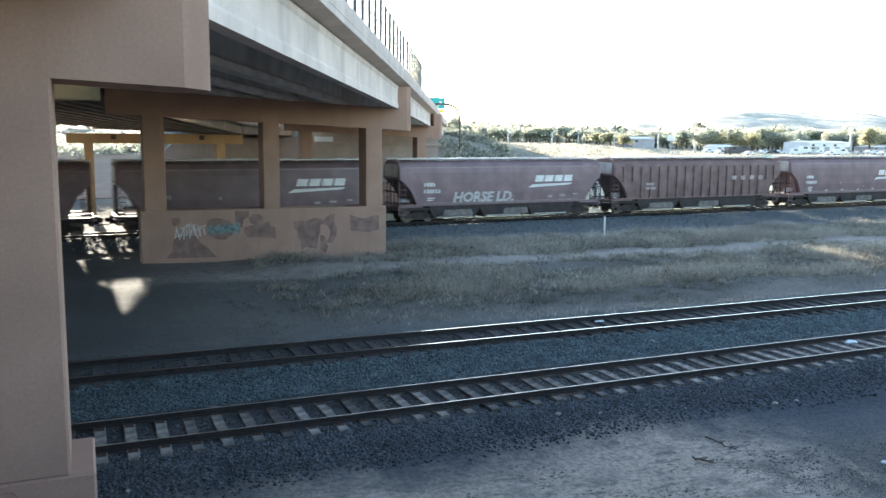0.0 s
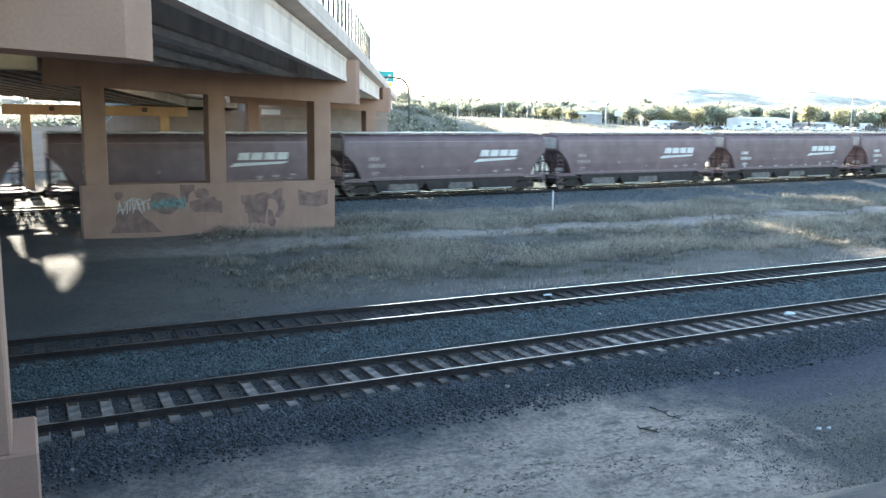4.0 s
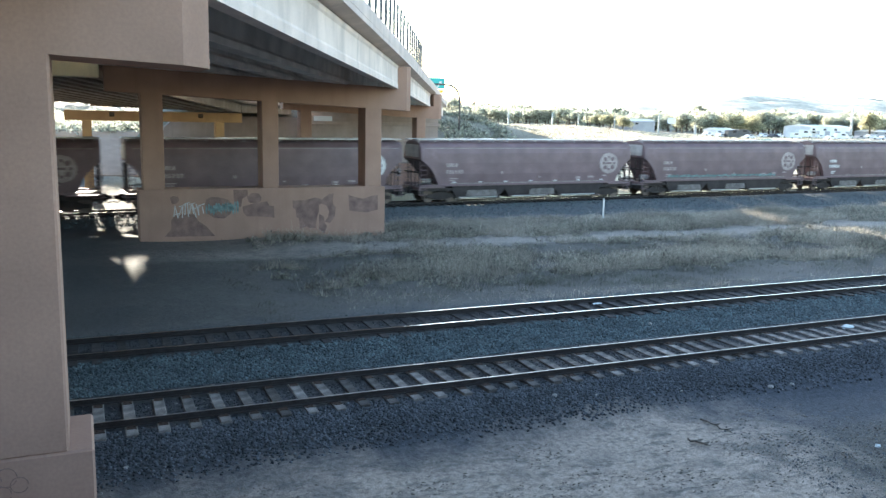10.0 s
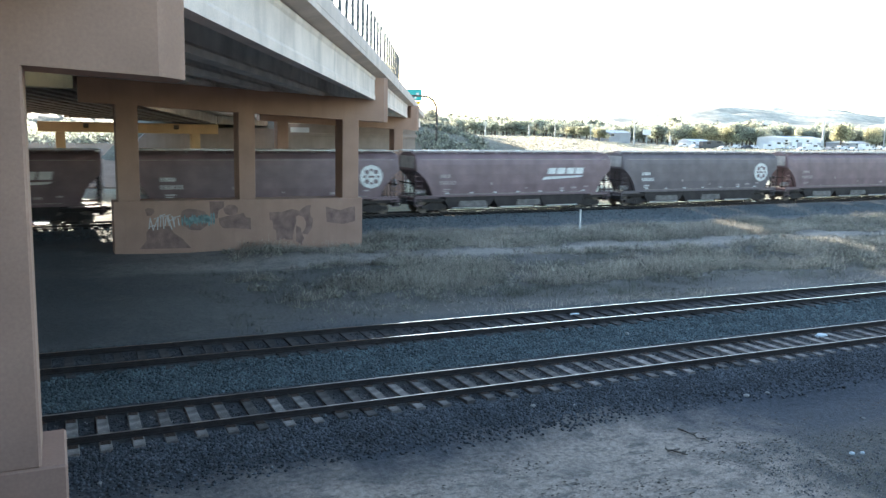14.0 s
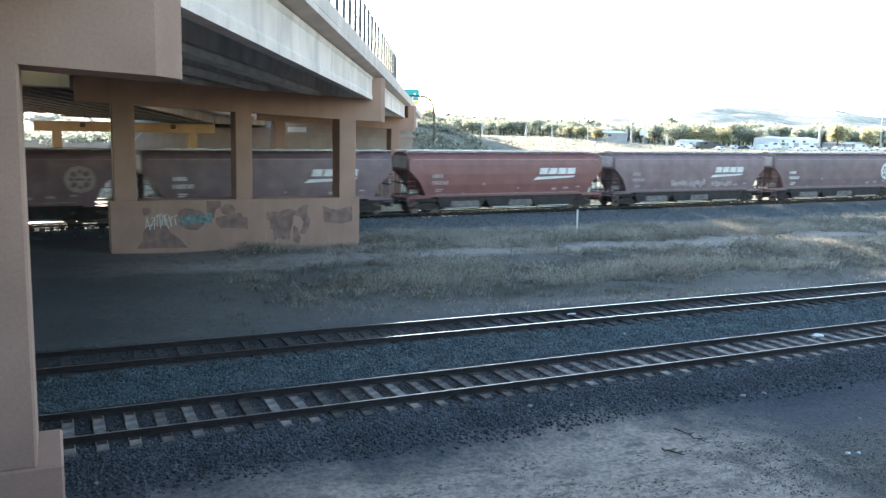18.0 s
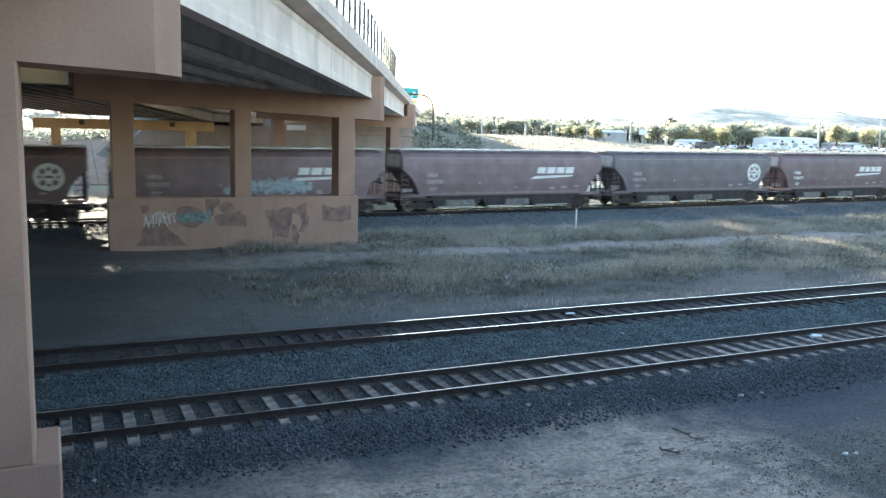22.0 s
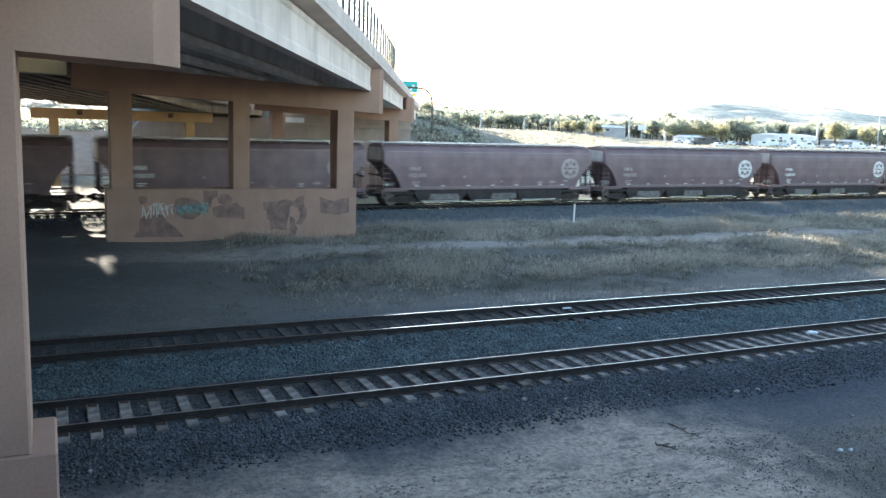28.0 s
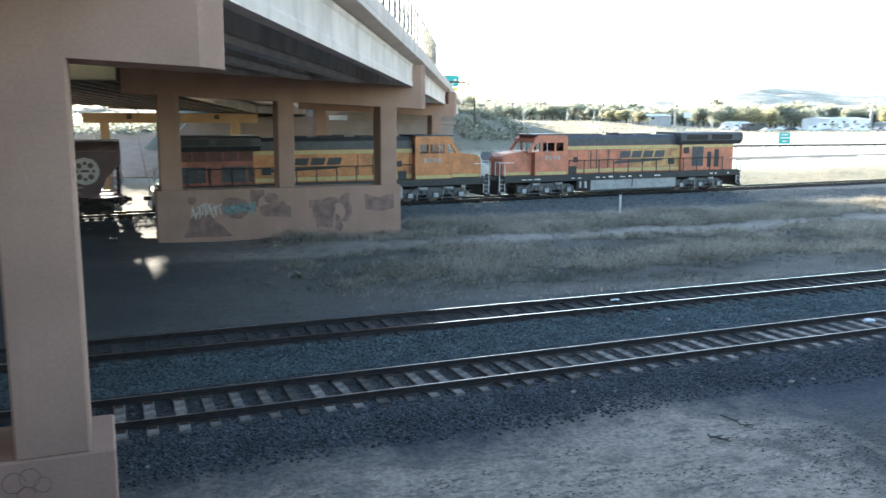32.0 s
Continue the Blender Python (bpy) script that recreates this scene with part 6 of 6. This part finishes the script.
build_grass("dry_grass", "thin weeds on the bare earth of the near bank", M["blade_green"], 1600, lambda rg, n: 24 - 12 * rg.random(n) ** 0.7, band(8.5, 11.0, 14.0), (0.02, 0.09), 22, 6)
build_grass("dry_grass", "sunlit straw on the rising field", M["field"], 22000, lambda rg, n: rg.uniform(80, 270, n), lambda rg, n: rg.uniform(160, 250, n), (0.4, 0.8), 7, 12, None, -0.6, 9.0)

build_grass("dry_grass", "short dull green turf among the bunch grass", M["blade_green"], 8000, right(7, 95), band(26.5, 32, 39.2), (0.08, 0.26), 24, 14, off_road, -0.2)
build_grass("dry_grass", "short dry turf below the main line", M["blade"], 8000, right(9, 100), band(39.8, 43, 49), (0.08, 0.26), 22, 15, off_road, -0.3)
build_grass("scrub", "low dry scrub on the slope of the fill", M["blade_green"], 9000, right(-25, 90), band(99, 118, 165), (0.4, 1.1), 10, 8)


def build_weed_bushes():
    """Soft rounded weeds standing among the dry grass, as one mass of small clumps."""
    rg = np.random.default_rng(17)
    n = 9500
    x = 7 + 98 * rg.random(n) ** 0.9
    y = np.where(rg.random(n) < 0.62, rg.triangular(28.6, 33.5, 39, n), rg.triangular(39.8, 42.0, 48, n))
    dens = np.array([noise.noise((a * 0.16, b * 0.3, 1)) + 0.7 * noise.noise((a * 0.5, b * 0.6, 4)) for a, b in zip(x, y)])
    k = (dens + rg.normal(0, 0.15, n) > 0.0) & np.array([off_road(a, b) for a, b in zip(x, y)])
    x, y = x[k], y[k]
    m = 70
    r = (rg.uniform(0.16, 0.42, len(x)) * (1 + 0.4 * np.clip(dens[k], 0, 1)))[:, None, None]
    v = rg.normal(0, 1, (len(x), m, 3))
    v = v / np.linalg.norm(v, axis=2, keepdims=True) * rg.random((len(x), m, 1)) ** 0.45
    v[..., 2] = np.abs(v[..., 2])
    c = np.stack([x, y, land(x, y) - 0.02], -1)[:, None] + v * r * [1.35, 1.35, 1.15]
    V = (c[:, :, None] + rg.normal(0, 0.036, (len(x), m, 3, 3)) * [1, 1, 1.5]).reshape(-1, 3)
    tagged(new("weeds", many("weeds", V, np.arange(len(V)).reshape(-1, 3), M["weed_bush"])), "soft grey-green weeds among the dry grass", "weeds", kind="stuff")


build_weed_bushes()
mk = thing("marker_post", "thin white marker post in the grass", "marker post", (31.0, 45.2, float(land(31.0, 45.2))))
part("post", boxed(-0.06, 0.06, -0.03, 0.03, -0.2, 1.45, bevel=0.01), M["white"], mk)
part("cap", boxed(-0.065, 0.065, -0.034, 0.034, 1.38, 1.47, bevel=0.01), M["spray"], mk)


def litter(name, x, y, z, size, material, label, seed):
    rg = random.Random(seed)
    bm = bmesh.new()
    bmesh.ops.create_icosphere(bm, subdivisions=2, radius=1.0)
    for v in bm.verts:
        v.co = Vector((v.co.x * size[0], v.co.y * size[1], v.co.z * size[2])) * rg.uniform(0.7, 1.15)
    ob = new(name, mesh_of(name, bm, material))
    ob.location = (x, y, z + size[2] * 0.5)
    tagged(ob, label, "litter" if material != M["pebble"] else "stone")


litter("plastic_bag", 21.3, 17.8, -0.17, (0.24, 0.13, 0.07), M["trash"], "crumpled pale plastic bag on the ties", 1)
litter("plastic_bag", 15.3, 22.4, 0.0, (0.2, 0.07, 0.04), M["trash"], "flattened pale wrapper between the rails", 2)
# two low pale forms added on bright spots of the ground
litter("plastic_sheet", 45.1, 47.0, float(land(45.1, 47.0)), (0.85, 0.3, 0.08), M["trash"], "low pale strip in the dry grass", 5)
litter("plastic_sheet", 48.4, 46.2, float(land(48.4, 46.2)), (1.1, 0.22, 0.07), M["trash"], "long low pale strip in the dry grass", 6)
litter("plastic_cup", 15.2, 11.65, -0.76, (0.07, 0.06, 0.06), M["trash"], "crushed white cup on bare earth", 3)
litter("plastic_cup", 15.45, 11.6, -0.76, (0.05, 0.05, 0.05), M["trash"], "crushed white cup on bare earth", 4)
for i, (x, y, s) in enumerate(((9.7, 15.7, 0.10), (10.7, 15.5, 0.07), (15.4, 14.9, 0.12), (16.1, 14.9, 0.10), (15.6, 20.0, 0.11), (0.5, 15.2, 0.08), (12.9, 15.2, 0.06), (17.5, 13.2, 0.08))):
    litter("loose_stone", x, y, float(land(x, y)), (s * 0.7, s * 0.55, s * 0.4), M["pebble"], "pale loose stone beside the siding", 20 + i)


def branch(x, y, length, turn, seed):
    rg = random.Random(seed)
    pts = [Vector((i * length / 6, rg.uniform(-0.06, 0.06) * length, 0.03 + rg.uniform(0, 0.03))) for i in range(7)]
    bm = bmesh.new()
    rings = []
    for i, p in enumerate(pts):
        r = 0.020 * (1 - 0.5 * i / 6) * rg.uniform(0.85, 1.2)
        rings.append([bm.verts.new(p + Vector((0, r * math.cos(k * 1.0472), r * math.sin(k * 1.0472)))) for k in range(6)])
    for u, v in zip(rings, rings[1:]):
        for k in range(6):
            bm.faces.new((u[k], u[(k + 1) % 6], v[(k + 1) % 6], v[k]))
    bm.faces.new(rings[0])
    bm.faces.new(rings[-1])
    for i in (2, 4):
        # a side twig drawn out of one facet
        f = [f for f in bm.faces if rings[i][0] in f.verts and rings[i + 1][1] in f.verts][0]
        out = bmesh.ops.extrude_discrete_faces(bm, faces=[f])["faces"][0]
        mid = out.calc_center_median()
        for v in out.verts:
            v.co = mid + (v.co - mid) * 0.3 + Vector((0.08, rg.choice((-1, 1)) * 0.1, 0.03))
    ob = new("dead_branch", mesh_of("dead_branch", bm, M["wood"]))
    ob.matrix_basis = pose(x, y, float(land(x, y)) + 0.005, 0, 0, turn)
    tagged(ob, "dead dark branch lying on bare earth", "branch")


branch(12.42, 13.9, 0.85, -85, 1)
branch(11.4, 13.15, 0.5, -60, 2)


def build_debris():
    """Twigs, bark and dead leaves trodden into the bare earth."""
    rg = np.random.default_rng(21)
    n = 9000
    x, y = rg.uniform(1.5, 21, n), rg.triangular(8.5, 12.5, 15.2, n)
    dens = np.array([noise.noise((a * 0.55, b * 1.1, 3.0)) + 0.6 * noise.noise((a * 2.1, b * 3.0, 7.0)) for a, b in zip(x, y)])
    k = dens + rg.normal(0, 0.1, n) > 0.16
    x, y = x[k], y[k]
    n = len(x)
    z = land(x, y) + 0.006
    a = rg.normal(0.1, 0.7, n)
    ln, w = rg.uniform(0.01, 0.05, n), rg.uniform(0.005, 0.014, n)
    c, q = np.cos(a), np.sin(a)
    lift = rg.uniform(0.004, 0.022, n)
    V = np.stack([np.stack([x - c * ln, y - q * ln, z], -1), np.stack([x + q * w, y - c * w, z + 0.004], -1), np.stack([x + c * ln, y + q * ln, z + 0.002], -1), np.stack([x - q * w, y + c * w, z + lift], -1)], 1).reshape(-1, 3)
    o = (np.arange(n) * 4)[:, None]
    F = np.concatenate([o + [0, 1, 3], o + [1, 2, 3], o + [0, 2, 1]])
    tagged(new("ground_debris", many("ground_debris", V, F, M["litter"])), "twigs and dead leaves scattered on bare earth", "debris", kind="stuff")


build_debris()


def build_fill_scrub():
    """Low bushes on the slope of the fill, as one mass of small clumps."""
    rg = np.random.default_rng(31)
    n = 6500
    bx, by = rg.uniform(-30, 62, n), rg.uniform(95, 128, n)
    dens = np.array([noise.noise((a * 0.12, b * 0.2, 5.0)) for a, b in zip(bx, by)])
    w = (bx - PIER_REF.x) * BRIDGE_RIGHT.x + (by - PIER_REF.y) * BRIDGE_RIGHT.y
    k = (dens > -0.2) & (land(bx, by) > 2.2) & ((w > 0.4) | (by > 112))
    bx, by = bx[k], by[k]
    m = 22
    r = rg.uniform(0.35, 1.0, len(bx))[:, None, None]
    c = np.stack([bx, by, land(bx, by)], -1)[:, None] + rg.normal(0, 0.5, (len(bx), m, 3)) * r * [1.0, 1.0, 0.45] + [0, 0, 0.3]
    V = (c[:, :, None] + rg.normal(0, 0.15, (len(bx), m, 3, 3))).reshape(-1, 3)
    tagged(new("scrub", many("scrub", V, np.arange(len(V)).reshape(-1, 3), M["scrub"])), "grey-green bushes on the slope of the fill", "bushes", kind="stuff")


build_fill_scrub()


def build_bank_brush():
    """Thick sunlit brush along the low bank beyond the second overpass, as one mass of leaf clumps."""
    rg = np.random.default_rng(41)
    n = 900
    bx, by = rg.uniform(-45, 12, n), rg.uniform(106, 135, n)
    k = bx < SECOND_LEFT + 0.391 * (by - 76.0) + 1.0
    bx, by = bx[k], by[k]
    m = 60
    r = rg.uniform(0.5, 1.6, len(bx))[:, None, None]
    c = np.stack([bx, by, land(bx, by)], -1)[:, None] + rg.normal(0, 0.55, (len(bx), m, 3)) * r * [1.0, 1.0, 0.7] + r * [0, 0, 0.7]
    V = (c[:, :, None] + rg.normal(0, 0.12, (len(bx), m, 3, 3))).reshape(-1, 3)
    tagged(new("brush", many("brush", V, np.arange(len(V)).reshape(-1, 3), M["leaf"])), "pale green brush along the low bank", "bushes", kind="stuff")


build_bank_brush()



# ---- movement ----
SPEED = 18.888
# where the front ends of the wagons stand along the line at the start, from the wagon before the first in view
FRONT = (-37.3, -18.1, 1.1, 19.5, 37.8, 57.2, 76.3, 94.7, 113.0, 131.7, 151.1, 170.8, 190.6, 210.0, 229.7, 249.2, 267.6, 287.0, 305.6, 324.6, 344.3, 362.2, 380.6, 398.9, 418.2, 437.3, 456.2, 475.4, 493.6, 511.9, 530.9, 549.3, 568.7, 587.8, 606.2)
LOCO, LOCO_FRONT = 24.0, 606.9


def train_x(k, t):
    """x of the front end of wagon k at t seconds."""
    return FRONT[k + 2] - SPEED * t


def on_line(x):
    y, z = main_line(x)
    return pose(x, y, z, 0, -math.degrees(0.003), math.degrees(0.0424))


def motions():
    times = [float(i) for i in range(33)]
    for k, car in TRAIN:
        walk(car, [(t, on_line(train_x(k, t) + (FRONT[k + 3] - FRONT[k + 2]) / 2)) for t in times])
        car.scale.x = (FRONT[k + 3] - FRONT[k + 2]) / CAR
    for i, (turn, loco) in enumerate(LOCOS):
        walk(loco, [(t, on_line(LOCO_FRONT - SPEED * t + (i + 0.5) * LOCO) @ pose(0, 0, 0, 0, 0, turn)) for t in times])
        loco.scale.x = LOCO / 22.3
    # all wheels roll alike
    rows = [(i / 30, pose(0, 0, 0, 0, math.degrees((train_x(0, i / 30) - train_x(0, 0)) / 0.42), 0)) for i in range(961)]
    first = {}
    for ob in [o for o in scene.objects if o.name.startswith("wheelset")]:
        turned = -1 if ob.parent.parent.name == "locomotive" else 1
        key = (turned, *(round(v, 3) for v in ob.location))
        at = ob.matrix_basis.translation.copy()
        if key not in first:
            walk(ob, [(t, Matrix.Translation(at) @ (m if turned > 0 else m.inverted())) for t, m in rows])
            first[key] = ob
        else:
            ob.rotation_mode = "QUATERNION"
            ob.animation_data_create()
            ob.animation_data.action = first[key].animation_data.action
            ob.animation_data.action_slot = first[key].animation_data.action_slot


motions()
